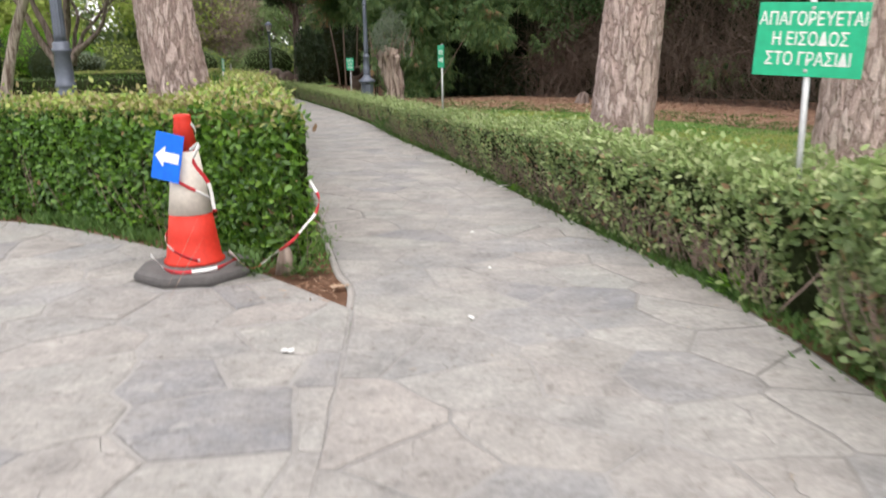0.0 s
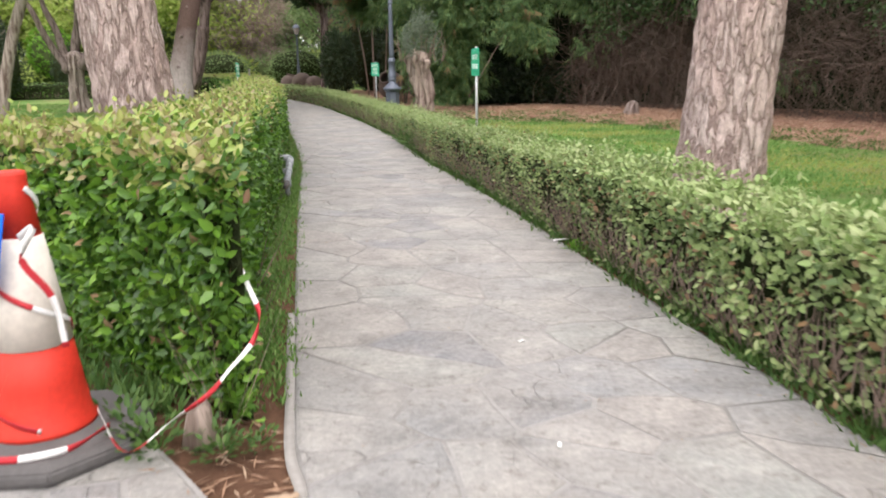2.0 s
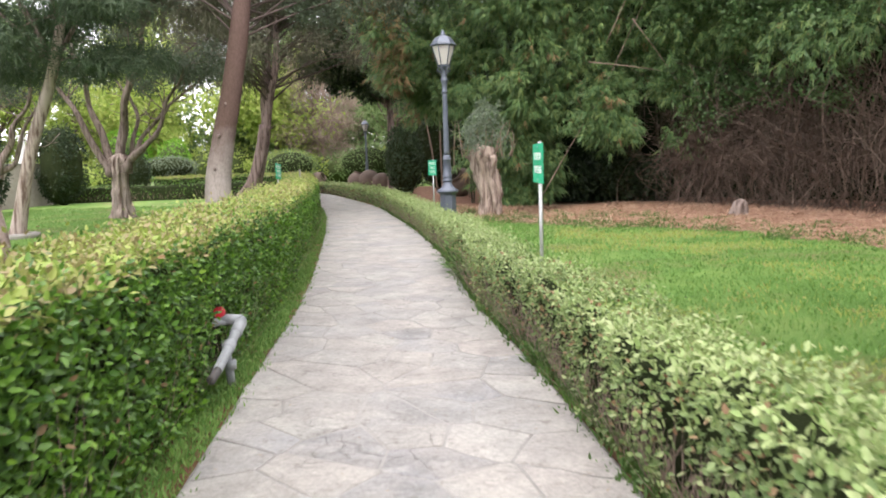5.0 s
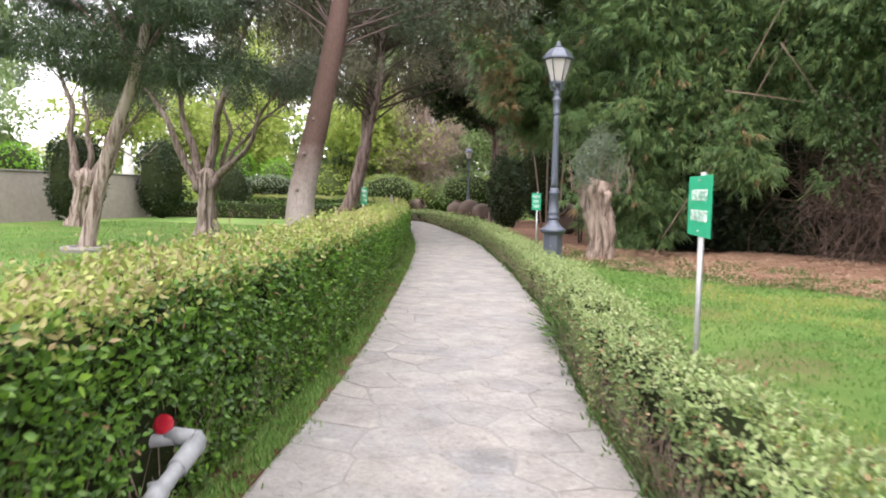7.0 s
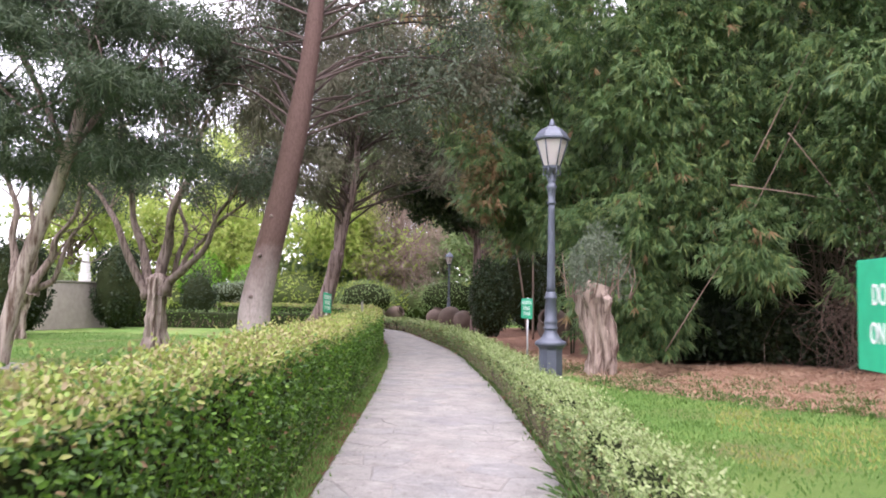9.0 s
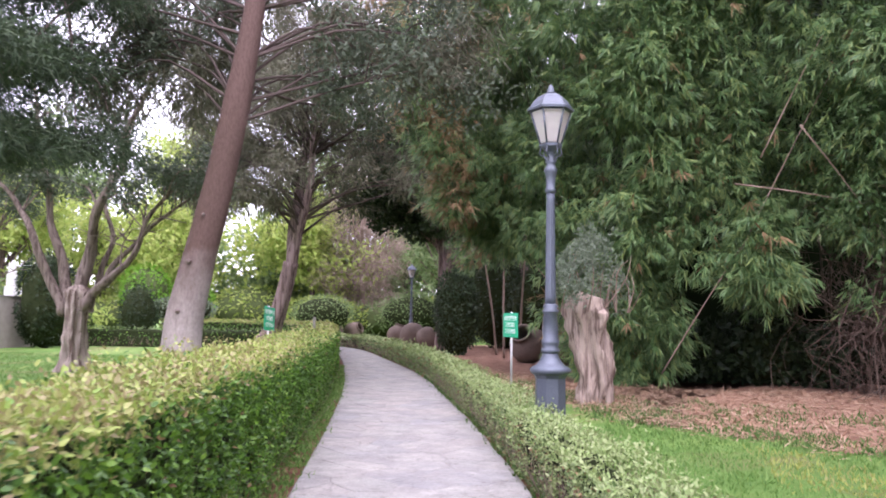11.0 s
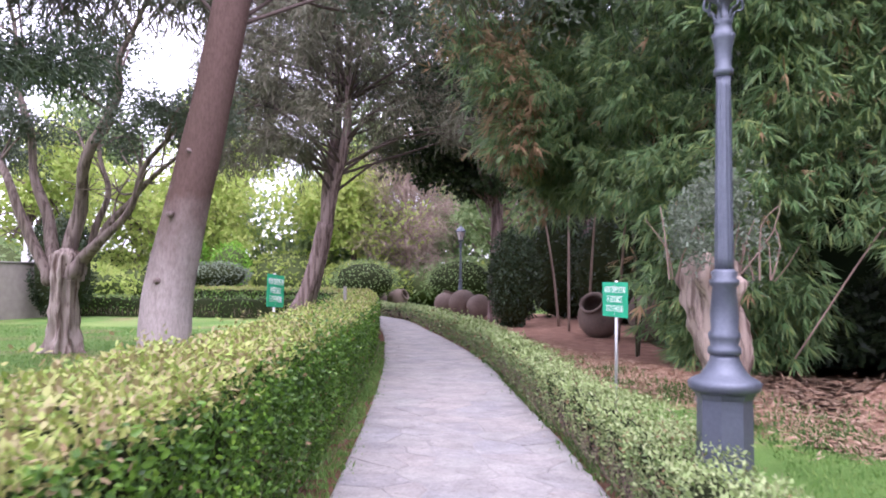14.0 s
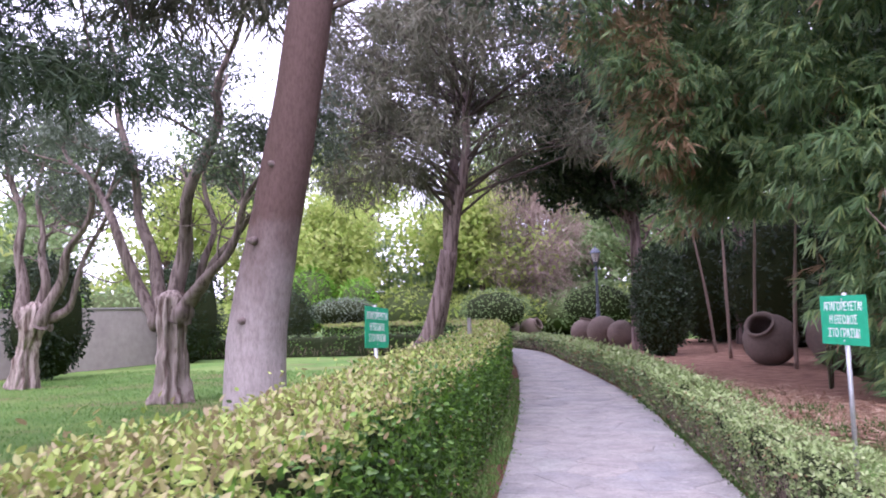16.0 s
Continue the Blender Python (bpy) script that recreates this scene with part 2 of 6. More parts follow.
FRESH_LEAF = foliage("fresh_hedge_leaf", (0.13, 0.29, 0.03), (0.19, 0.37, 0.042), (0.27, 0.44, 0.06), rough=0.38)
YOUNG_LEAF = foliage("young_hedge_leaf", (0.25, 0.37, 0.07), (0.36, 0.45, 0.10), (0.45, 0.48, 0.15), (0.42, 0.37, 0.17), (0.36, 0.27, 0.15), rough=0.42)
RHEDGE_LEAF = foliage("small_hedge_leaf", (0.13, 0.20, 0.065), (0.20, 0.28, 0.10), (0.28, 0.36, 0.15), (0.16, 0.22, 0.08), rough=0.45)
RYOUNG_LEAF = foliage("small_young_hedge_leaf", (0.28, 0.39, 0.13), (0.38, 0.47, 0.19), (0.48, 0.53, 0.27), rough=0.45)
DRY_LEAF = foliage("dry_leaf", (0.30, 0.18, 0.09), (0.38, 0.26, 0.15), (0.2, 0.11, 0.06), rough=0.8, through_light=0.15)
YELLOW_GRASS = foliage("yellowing_grass_blade", (0.34, 0.40, 0.09), (0.44, 0.46, 0.13), (0.40, 0.36, 0.16), rough=0.65)
GRASS = foliage("grass_blade", (0.11, 0.235, 0.05), (0.175, 0.315, 0.073), (0.26, 0.385, 0.108), rough=0.6)
WEED = foliage("weed_leaf", (0.06, 0.13, 0.03), (0.10, 0.19, 0.045), (0.15, 0.24, 0.06), rough=0.6)
BAMBOO_LEAF = foliage("bamboo_leaf", (0.08, 0.155, 0.055), (0.13, 0.23, 0.085), (0.20, 0.30, 0.12), (0.26, 0.32, 0.10), rough=0.45)
BAMBOO_DRY = foliage("dry_bamboo_leaf", (0.30, 0.19, 0.10), (0.40, 0.26, 0.15), (0.22, 0.17, 0.07), rough=0.7)
OLIVE_LEAF = foliage("olive_leaf", (0.10, 0.13, 0.085), (0.15, 0.18, 0.125), (0.08, 0.105, 0.065), rough=0.5)
GREY_LEAF = foliage("grey_green_leaf", (0.17, 0.21, 0.15), (0.24, 0.28, 0.21), (0.13, 0.17, 0.11), rough=0.6)
NEEDLE = foliage("pine_needle", (0.045, 0.075, 0.04), (0.07, 0.105, 0.055), (0.10, 0.13, 0.07), rough=0.6, through_light=0.15)
HANGING = foliage("hanging_casuarina_twig", (0.12, 0.115, 0.075), (0.16, 0.145, 0.10), (0.105, 0.12, 0.07), rough=0.7, through_light=0.2)
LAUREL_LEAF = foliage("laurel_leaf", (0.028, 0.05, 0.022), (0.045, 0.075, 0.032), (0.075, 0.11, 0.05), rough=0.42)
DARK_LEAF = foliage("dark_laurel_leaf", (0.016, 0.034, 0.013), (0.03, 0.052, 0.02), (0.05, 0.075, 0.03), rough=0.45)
LIME_LEAF = foliage("lime_green_leaf", (0.32, 0.43, 0.09), (0.44, 0.53, 0.14), (0.54, 0.58, 0.19), rough=0.6, through_light=0.6)
MID_LEAF = foliage("mid_green_leaf", (0.17, 0.25, 0.095), (0.23, 0.32, 0.13), (0.30, 0.37, 0.17), rough=0.6, through_light=0.45)
BRIGHT_LEAF = foliage("vivid_green_leaf", (0.16, 0.36, 0.03), (0.22, 0.44, 0.04), rough=0.6, through_light=0.4)
PINK_TWIG = foliage("pinkish_bare_twig", (0.31, 0.225, 0.19), (0.40, 0.30, 0.255), (0.24, 0.17, 0.14), rough=0.9, through_light=0.2)
BROAD_LEAF = foliage("ivy_leaf", (0.06, 0.125, 0.04), (0.09, 0.165, 0.055), (0.14, 0.21, 0.085), rough=0.4)
LAMP_METAL = plain("blue_grey_painted_iron", (0.095, 0.11, 0.145), (0.135, 0.15, 0.185), 7.0, 0.42, 0.25, 0.004, 0.5, 0.3)
STEEL = plain("galvanised_steel", (0.45, 0.46, 0.46), (0.58, 0.58, 0.57), 9.0, 0.45, 0.1, 0.003, 0.5, 0.6)
SIGN_GREEN = plain("green_sign_paint", (0.014, 0.43, 0.215), (0.022, 0.49, 0.255), 3.0, 0.45, 0.05, 0.002, 0.4)
SIGN_WHITE = plain("white_sign_paint", (0.78, 0.82, 0.78), (0.86, 0.88, 0.85), 5.0, 0.5, 0.05, 0.002)
CONE_RED = plain("orange_red_rubber", (0.56, 0.028, 0.016), (0.66, 0.045, 0.024), 7.0, 0.55, 0.2, 0.004)
CONE_WHITE = plain("off_white_reflective_band", (0.68, 0.60, 0.52), (0.80, 0.74, 0.66), 5.0, 0.5, 0.15, 0.003)
RUBBER = plain("worn_grey_rubber", (0.075, 0.07, 0.07), (0.15, 0.14, 0.135), 6.0, 0.85, 0.5, 0.006)
BLUE = plain("blue_sign_paint", (0.0, 0.12, 0.72), (0.005, 0.16, 0.80), 4.0, 0.4, 0.03, 0.002)
TAPE_RED = plain("red_tape", (0.42, 0.02, 0.03), (0.55, 0.035, 0.045), 20.0, 0.4)
TAPE_WHITE = plain("white_tape", (0.72, 0.70, 0.68), (0.82, 0.80, 0.78), 20.0, 0.4)
PVC = plain("grey_plastic_pipe", (0.27, 0.29, 0.31), (0.37, 0.38, 0.39), 9.0, 0.5, 0.2, 0.003)
VALVE_RED = plain("red_valve_handle", (0.45, 0.012, 0.03), (0.55, 0.02, 0.04), 12.0, 0.4)
CLAY = plain("weathered_clay", (0.13, 0.092, 0.078), (0.21, 0.16, 0.13), 2.2, 0.9, 0.6, 0.02)
WALL_PAINT = plain("rendered_garden_wall", (0.36, 0.31, 0.28), (0.46, 0.41, 0.37), 0.8, 0.92, 0.4, 0.01)
WHITE_STONE = plain("white_stone", (0.58, 0.57, 0.55), (0.72, 0.70, 0.68), 2.0, 0.8, 0.3, 0.01)
PAPER = plain("white_litter", (0.75, 0.74, 0.72), (0.85, 0.84, 0.82), 20.0, 0.7)


def pane_material():
    n = Nodes("frosted_lantern_pane")
    n.done(n.mix(n.noise(4.0), (0.74, 0.70, 0.68), (0.82, 0.79, 0.77)), 0.35, spec=0.5)
    tr = n.add("ShaderNodeBsdfTranslucent", Color=(0.85, 0.80, 0.78, 1))
    ms = n.add("ShaderNodeMixShader", Fac=0.5)
    n.link(n.bsdf.outputs[0], ms.inputs[1])
    n.link(tr.outputs[0], ms.inputs[2])
    n.link(ms.outputs[0], n.out.inputs[0])
    return n.mat


PANE = pane_material()

# ---- building helpers ----
rng = np.random.default_rng(7)


def thing(name, label, category, at=(0, 0, 0), turn=0.0, group="", kind=""):
    """An Empty at the base of a thing."""
    ob = new(name)
    ob.matrix_world = pose(*at, 0, 0, turn)
    return tagged(ob, label, category, group, kind)


def finish(name, mesh, material, parent=None, label="", smooth=False, kind=""):
    for m in material if isinstance(material, (list, tuple)) else [material]:
        mesh.materials.append(m)
    if smooth:
        mesh.polygons.foreach_set("use_smooth", np.ones(len(mesh.polygons), bool))
    ob = new(name, mesh)
    if parent is not None:
        ob.parent = parent
    return tagged(ob, label, kind=kind)


def part(name, bm, material, parent, label="", smooth=False, kind=""):
    """Links a bmesh as one mesh object under a thing or a part."""
    mesh = bpy.data.meshes.new(name)
    bm.to_mesh(mesh)
    bm.free()
    return finish(name, mesh, material, parent, label, smooth, kind)


def arrays(name, verts, faces, slots=None):
    """A mesh from numpy arrays; all faces have the same number of corners."""
    mesh = bpy.data.meshes.new(name)
    verts, faces = np.asarray(verts, np.float32), np.asarray(faces, np.int32)
    k = faces.shape[1]
    mesh.vertices.add(len(verts))
    mesh.vertices.foreach_set("co", verts.ravel())
    mesh.loops.add(faces.size)
    mesh.loops.foreach_set("vertex_index", faces.ravel())
    mesh.polygons.add(len(faces))
    mesh.polygons.foreach_set("loop_start", np.arange(0, faces.size, k, dtype=np.int32))
    if slots is not None:
        mesh.polygons.foreach_set("material_index", np.asarray(slots, np.int32))
    mesh.update(calc_edges=True)
    return mesh


def unit(v):
    return v / np.maximum(np.linalg.norm(v, axis=-1, keepdims=True), 1e-9)


LEAF4 = (np.array([(0, 0, 0), (-0.5, 0.32, 0.10), (-0.36, 0.70, 0.06), (0, 1, -0.10), (0.36, 0.70, 0.06), (0.5, 0.32, 0.10)]), np.array([(0, 3, 2), (0, 2, 1), (0, 4, 3), (0, 5, 4)]))
LEAF2 = (np.array([(0, 0, 0), (-0.5, 0.45, 0.10), (0, 1, -0.06), (0.5, 0.45, 0.10)]), np.array([(0, 2, 1), (0, 3, 2)]))


def leaf_arrays(places, axes, faces_to, length, width, template=LEAF2):
    """Leaves at places: each grows along its axis and faces a normal."""
    t, f = template
    n = len(places)
    a = unit(axes)
    b = unit(np.cross(a, faces_to))
    c = np.cross(b, a)
    length, width = np.broadcast_to(length, n)[:, None, None], np.broadcast_to(width, n)[:, None, None]
    v = places[:, None, :] + a[:, None, :] * t[None, :, 1:2] * length + b[:, None, :] * t[None, :, 0:1] * width + c[:, None, :] * t[None, :, 2:3] * width
    faces = f[None] + (np.arange(n) * len(t))[:, None, None]
    return v.reshape(-1, 3), faces.reshape(-1, 3)


def leaf_part(name, parent, material, places, axes, faces_to, length, width, template=LEAF2, label=""):
    v, f = leaf_arrays(places, axes, faces_to, length, width, template)
    return finish(name, arrays(name, v, f), material, parent, label, kind="stuff")


def randoms(n):
    return unit(rng.normal(size=(n, 3)))


def tube(points, radii, sides=8, rough=0.0, seed=0.0, flutes=0, depth=0.0, cap=True):
    """Vertices and quads of a tube through points, uneven by noise or fluted."""
    p, r = np.asarray(points, float), np.broadcast_to(radii, len(points)).astype(float)
    d = unit(np.gradient(p, axis=0))
    ref = np.tile((1.0, 0.0, 0.0), (len(p), 1))
    ref[np.abs(d[:, 0]) > 0.9] = (0, 1, 0)
    u = unit(np.cross(d, ref))
    w = np.cross(d, u)
    ang = np.linspace(0, 2 * np.pi, sides, endpoint=False)
    rr = np.repeat(r[:, None], sides, 1)
    if rough:
        for i in range(len(p)):
            for j in range(sides):
                q = Vector((math.cos(ang[j]) * 1.5 + seed, math.sin(ang[j]) * 1.5, p[i, 2] * 1.2 + seed))
                rr[i, j] *= 1 + rough * noise.noise(q) + 0.5 * rough * noise.noise(q * 2.7) + 0.3 * rough * noise.noise(q * 5.5)
    if flutes:
        rr *= 1 + depth * np.cos(flutes * ang + 0.6 * np.sin(p[:, 2:3] * 3.0 + seed))
    v = p[:, None] + u[:, None] * (np.cos(ang)[None, :, None] * rr[..., None]) + w[:, None] * (np.sin(ang)[None, :, None] * rr[..., None])
    k, m = len(p), sides
    i, j = np.meshgrid(np.arange(k - 1), np.arange(m), indexing="ij")
    f = np.stack([i * m + j, i * m + (j + 1) % m, (i + 1) * m + (j + 1) % m, (i + 1) * m + j], -1).reshape(-1, 4)
    v = v.reshape(-1, 3)
    if cap:
        v = np.vstack([v, p[:1], p[-1:]])
        a, j = len(v) - 2, np.arange(m)
        lo = np.stack([(j + 1) % m, j, np.full(m, a), np.full(m, a)], -1)
        hi = np.stack([(k - 1) * m + j, (k - 1) * m + (j + 1) % m, np.full(m, a + 1), np.full(m, a + 1)], -1)
        return v, f, np.vstack([lo, hi])[:, :3]
    return v, f, np.zeros((0, 3), int)


def join_tubes(tubes):
    """Many tubes as one list of triangles."""
    vs, fs, o = [], [], 0
    for v, q, t in tubes:
        vs.append(v)
        fs += [q[:, [0, 1, 2]] + o, q[:, [0, 2, 3]] + o, t + o]
        o += len(v)
    return np.vstack(vs), np.vstack(fs)


def tube_part(name, parent, material, tubes, label="", smooth=True, kind=""):
    v, f = join_tubes(tubes)
    return finish(name, arrays(name, v, f), material, parent, label, smooth, kind)


def smooth_line(points, n):
    """n points along a smooth curve through the given ones."""
    p = np.asarray(points, float)
    p = np.vstack([2 * p[0] - p[1], p, 2 * p[-1] - p[-2]])
    out = []
    for s in np.linspace(0, len(points) - 1 - 1e-6, n):
        i, t = int(s), s - int(s)
        a, b, c, d = p[i:i + 4]
        out.append(0.5 * (2 * b + (c - a) * t + (2 * a - 5 * b + 4 * c - d) * t * t + (3 * b - a - 3 * c + d) * t ** 3))
    return np.array(out)


def box(bm, x0, x1, y0, y1, z0, z1, bevel=0.0):
    r = bmesh.ops.create_cube(bm, size=1.0)
    bmesh.ops.scale(bm, vec=(x1 - x0, y1 - y0, z1 - z0), verts=r["verts"])
    bmesh.ops.translate(bm, vec=((x0 + x1) / 2, (y0 + y1) / 2, (z0 + z1) / 2), verts=r["verts"])
    if bevel:
        es = list({e for v in r["verts"] for e in v.link_edges})
        bmesh.ops.bevel(bm, geom=es, offset=bevel, segments=2, affect="EDGES", profile=0.5)
    return bm


def lathe(bm, profile, sides=24, turn=0.0):
    """Turns a profile of (radius, z) about z."""
    rings = []
    for r, z in profile:
        rings.append([bm.verts.new((r * math.cos(turn + 2 * math.pi * k / sides), r * math.sin(turn + 2 * math.pi * k / sides), z)) for k in range(sides)])
    for a, b in zip(rings, rings[1:]):
        for k in range(sides):
            bm.faces.new((a[k], a[(k + 1) % sides], b[(k + 1) % sides], b[k]))
    bm.faces.new(rings[0][::-1])
    bm.faces.new(rings[-1])
    return bm


# ---- the plan: the two edges of the path, from the plaza to the bend ----
LEFT = smooth_line([(-0.30, -3.0), (-0.37, 0.8), (-0.49, 4.2), (-0.69, 5.1), (-1.13, 7.0), (-1.71, 9.6), (-2.12, 11.5), (-2.67, 14.0), (-3.6, 17.5), (-5.0, 22.5), (-6.3, 26.8), (-7.7, 31.0), (-10.2, 37.8), (-12.9, 43.5), (-16.5, 46.8), (-22.5, 48.8)], 300)
RIGHT = smooth_line([(1.92, -3.0), (1.88, 0.8), (1.62, 4.2), (1.43, 5.1), (0.97, 7.0), (0.36, 9.6), (-0.13, 11.5), (-0.82, 14.0), (-1.62, 17.5), (-3.03, 22.5), (-4.4, 26.8), (-5.8, 31.0), (-8.7, 37.8), (-11.8, 44.3), (-15.8, 48.4), (-22.0, 50.8)], 300)
MIDDLE = (LEFT + RIGHT) / 2
ALONG = np.concatenate([[0], np.cumsum(np.linalg.norm(np.diff(MIDDLE, axis=0), axis=1))])
LENGTH = ALONG[-1]


def on_path(s, u):
    """The place s metres along the path and the share u of its width from the left edge."""
    a = np.array([np.interp(s, ALONG, LEFT[:, k]) for k in (0, 1)])
    b = np.array([np.interp(s, ALONG, RIGHT[:, k]) for k in (0, 1)])
    return a + (b - a) * u


def beside(line, d):
    """The line moved d metres to its right."""
    t = unit(np.gradient(line, axis=0))
    return line + d * np.stack([t[:, 1], -t[:, 0]], 1)


def sheet(name, left, right, z, material, label, category="ground", parent=None, kind="structure", under=0.0):
    """A strip of ground between two lines, with a side skirt if under is given."""
    n = len(left)
    rows = [np.c_[left, np.full(n, z)], np.c_[right, np.full(n, z)]]
    if under:
        rows = [np.c_[left, np.full(n, z - under)]] + rows + [np.c_[right, np.full(n, z - under)]]
    k = len(rows)
    v = np.stack(rows, 1).reshape(-1, 3)
    i, j = np.meshgrid(np.arange(n - 1), np.arange(k - 1), indexing="ij")
    f = np.stack([i * k + j, i * k + j + 1, (i + 1) * k + j + 1, (i + 1) * k + j], -1).reshape(-1, 4)
    ob = finish(name, arrays(name, v, f), material, parent)
    return tagged(ob, label, category, kind=kind)

# ---- ground ----
ground = finish("ground", arrays("ground", [(-300, -200, -0.04), (250, -200, -0.04), (250, 400, -0.04), (-300, 400, -0.04)], [(0, 1, 2, 3)]), LAWN)
tagged(ground, "mown green lawn around the garden path", "lawn", kind="structure")
path = sheet("path", LEFT, RIGHT, -0.0055, MORTAR, "curving garden path of irregular grey flagstones in mortar", "path", under=0.06)
RIM = smooth_line([(-0.49, 4.2), (-1.29, 5.1), (-2.06, 5.71), (-3.09, 6.48), (-3.94, 6.9), (-6.2, 7.65), (-9.5, 8.3), (-14.0, 8.5)], 60)
plaza_poly = [(x, y) for x, y in RIM] + [(-14.0, -3.0), (-0.25, -3.0), (-0.30, 0.8)]
bm = bmesh.new()
bm.faces.new([bm.verts.new((x, y, -0.0068)) for x, y in plaza_poly[::-1]])
bmesh.ops.triangulate(bm, faces=bm.faces[:])
plaza = tagged(part("pavement", bm, MORTAR, None), "open plaza paved with irregular grey flagstones", "pavement", kind="structure")
after = LEFT[:, 1] > 4.15
sheet("soil_strip", beside(LEFT[after], -0.75), beside(LEFT[after], 0.01), -0.026, SOIL, "reddish bare soil under the hedge", "soil")
sheet("soil_strip", beside(RIGHT, -0.01), beside(RIGHT, 0.75), -0.026, SOIL, "reddish bare soil under the low hedge", "soil")
sheet("soil_strip", RIM - (0, 0.0), beside(RIM, 1.15), -0.022, SOIL, "reddish bare soil between plaza and hedge", "soil")
edge_part = LEFT[(LEFT[:, 1] > 4.15) & (LEFT[:, 1] < 6.6)]
sheet("path_edge", beside(edge_part, -0.04), beside(edge_part, 0.0), -0.004, KERB, "thin worn concrete edging of the path", "edging", under=0.05)

BED_FRONT = smooth_line([(-4.2, 28.0), (-2.6, 27.6), (-1.4, 25.2), (-0.5, 23.6), (1.0, 22.6), (3.0, 21.2), (4.6, 18.6), (6.5, 14.0), (8.5, 7.0), (9.5, -2.0)], 120)
BED_FRONT = BED_FRONT + 0.22 * np.stack([np.sin(np.arange(120) * 0.9), np.cos(np.arange(120) * 0.63)], 1)
THICKET = smooth_line([(-5.2, 37.5), (-4.0, 34.6), (-2.2, 31.8), (-0.2, 30.4), (2.0, 31.0), (4.2, 29.8), (6.6, 26.8), (9.0, 22.0), (11.0, 15.0), (12.0, 7.0), (12.5, -3.0)], 120)
sheet("mulch_bed", BED_FRONT, beside(THICKET, -9.0), -0.03, MULCH, "bed of dry reddish-brown mulch below the bamboo", "mulch")

wood_edge = beside(RIGHT[(RIGHT[:, 1] > 27) & (RIGHT[:, 1] < 49)], 0.75)
sheet("mulch_bed", wood_edge, wood_edge + (11.0, 3.0), -0.032, MULCH, "dark earth and dry litter below the trees", "mulch")

# ---- hedges ----


def wobble(p, f=1.0):
    x, y, z = (p[:, k] * f for k in range(3))
    return (np.sin(2.3 * x + 1.1 * y + 0.4) + np.sin(1.7 * y - 2.9 * z + 1.9) + np.sin(5.1 * x - 3.7 * y + 4.3 * z) * 0.6 + np.sin(6.3 * y + 5.7 * z + 0.8) * 0.6) / 3.2


def hedge_shell(line, width, height, s, q):
    """Places and normals on a hedge's rounded outside: s along the line (0 to 1), q round its section (0 to 1)."""
    n = len(line)
    arc = np.concatenate([[0], np.cumsum(np.linalg.norm(np.diff(line, axis=0), axis=1))])
    d = s * arc[-1]
    c = np.stack([np.interp(d, arc, line[:, k]) for k in (0, 1)], 1)
    t = unit(np.gradient(line, axis=0))
    tt = unit(np.stack([np.interp(d, arc, t[:, k]) for k in (0, 1)], 1))
    side = np.stack([tt[:, 1], -tt[:, 0]], 1)
    total = 2 * height + width
    l = q * total
    a = np.where(l < height, 0.5 * width, np.where(l < height + width, 0.5 * width - (l - height), -0.5 * width))
    z = np.where(l < height, l, np.where(l < height + width, height, total - l))
    r = 0.10
    na, nz = np.zeros_like(a), np.zeros_like(a)
    na = np.clip((np.abs(a) - (0.5 * width - r)) / r, 0, 1) * np.sign(a)
    nz = np.clip((z - (height - r)) / r, 0, 1)
    ln = np.maximum(np.hypot(na, nz), 1e-6)
    pull = np.where((np.abs(na) > 0) & (nz > 0), r * (np.maximum(ln, 1) - 1) / ln, 0)
    a, z = a - na * pull, z - nz * pull
    normal = np.c_[side * (na / ln)[:, None], nz / ln]
    p = np.c_[c + side * a[:, None], z]
    return p, normal, d


def beyond_rim(p, gap):
    """Whether places lie behind the plaza's rim by at least the gap."""
    order = np.argsort(RIM[:, 0])
    return p[:, 1] > np.interp(p[:, 0], RIM[order, 0], RIM[order, 1]) + gap


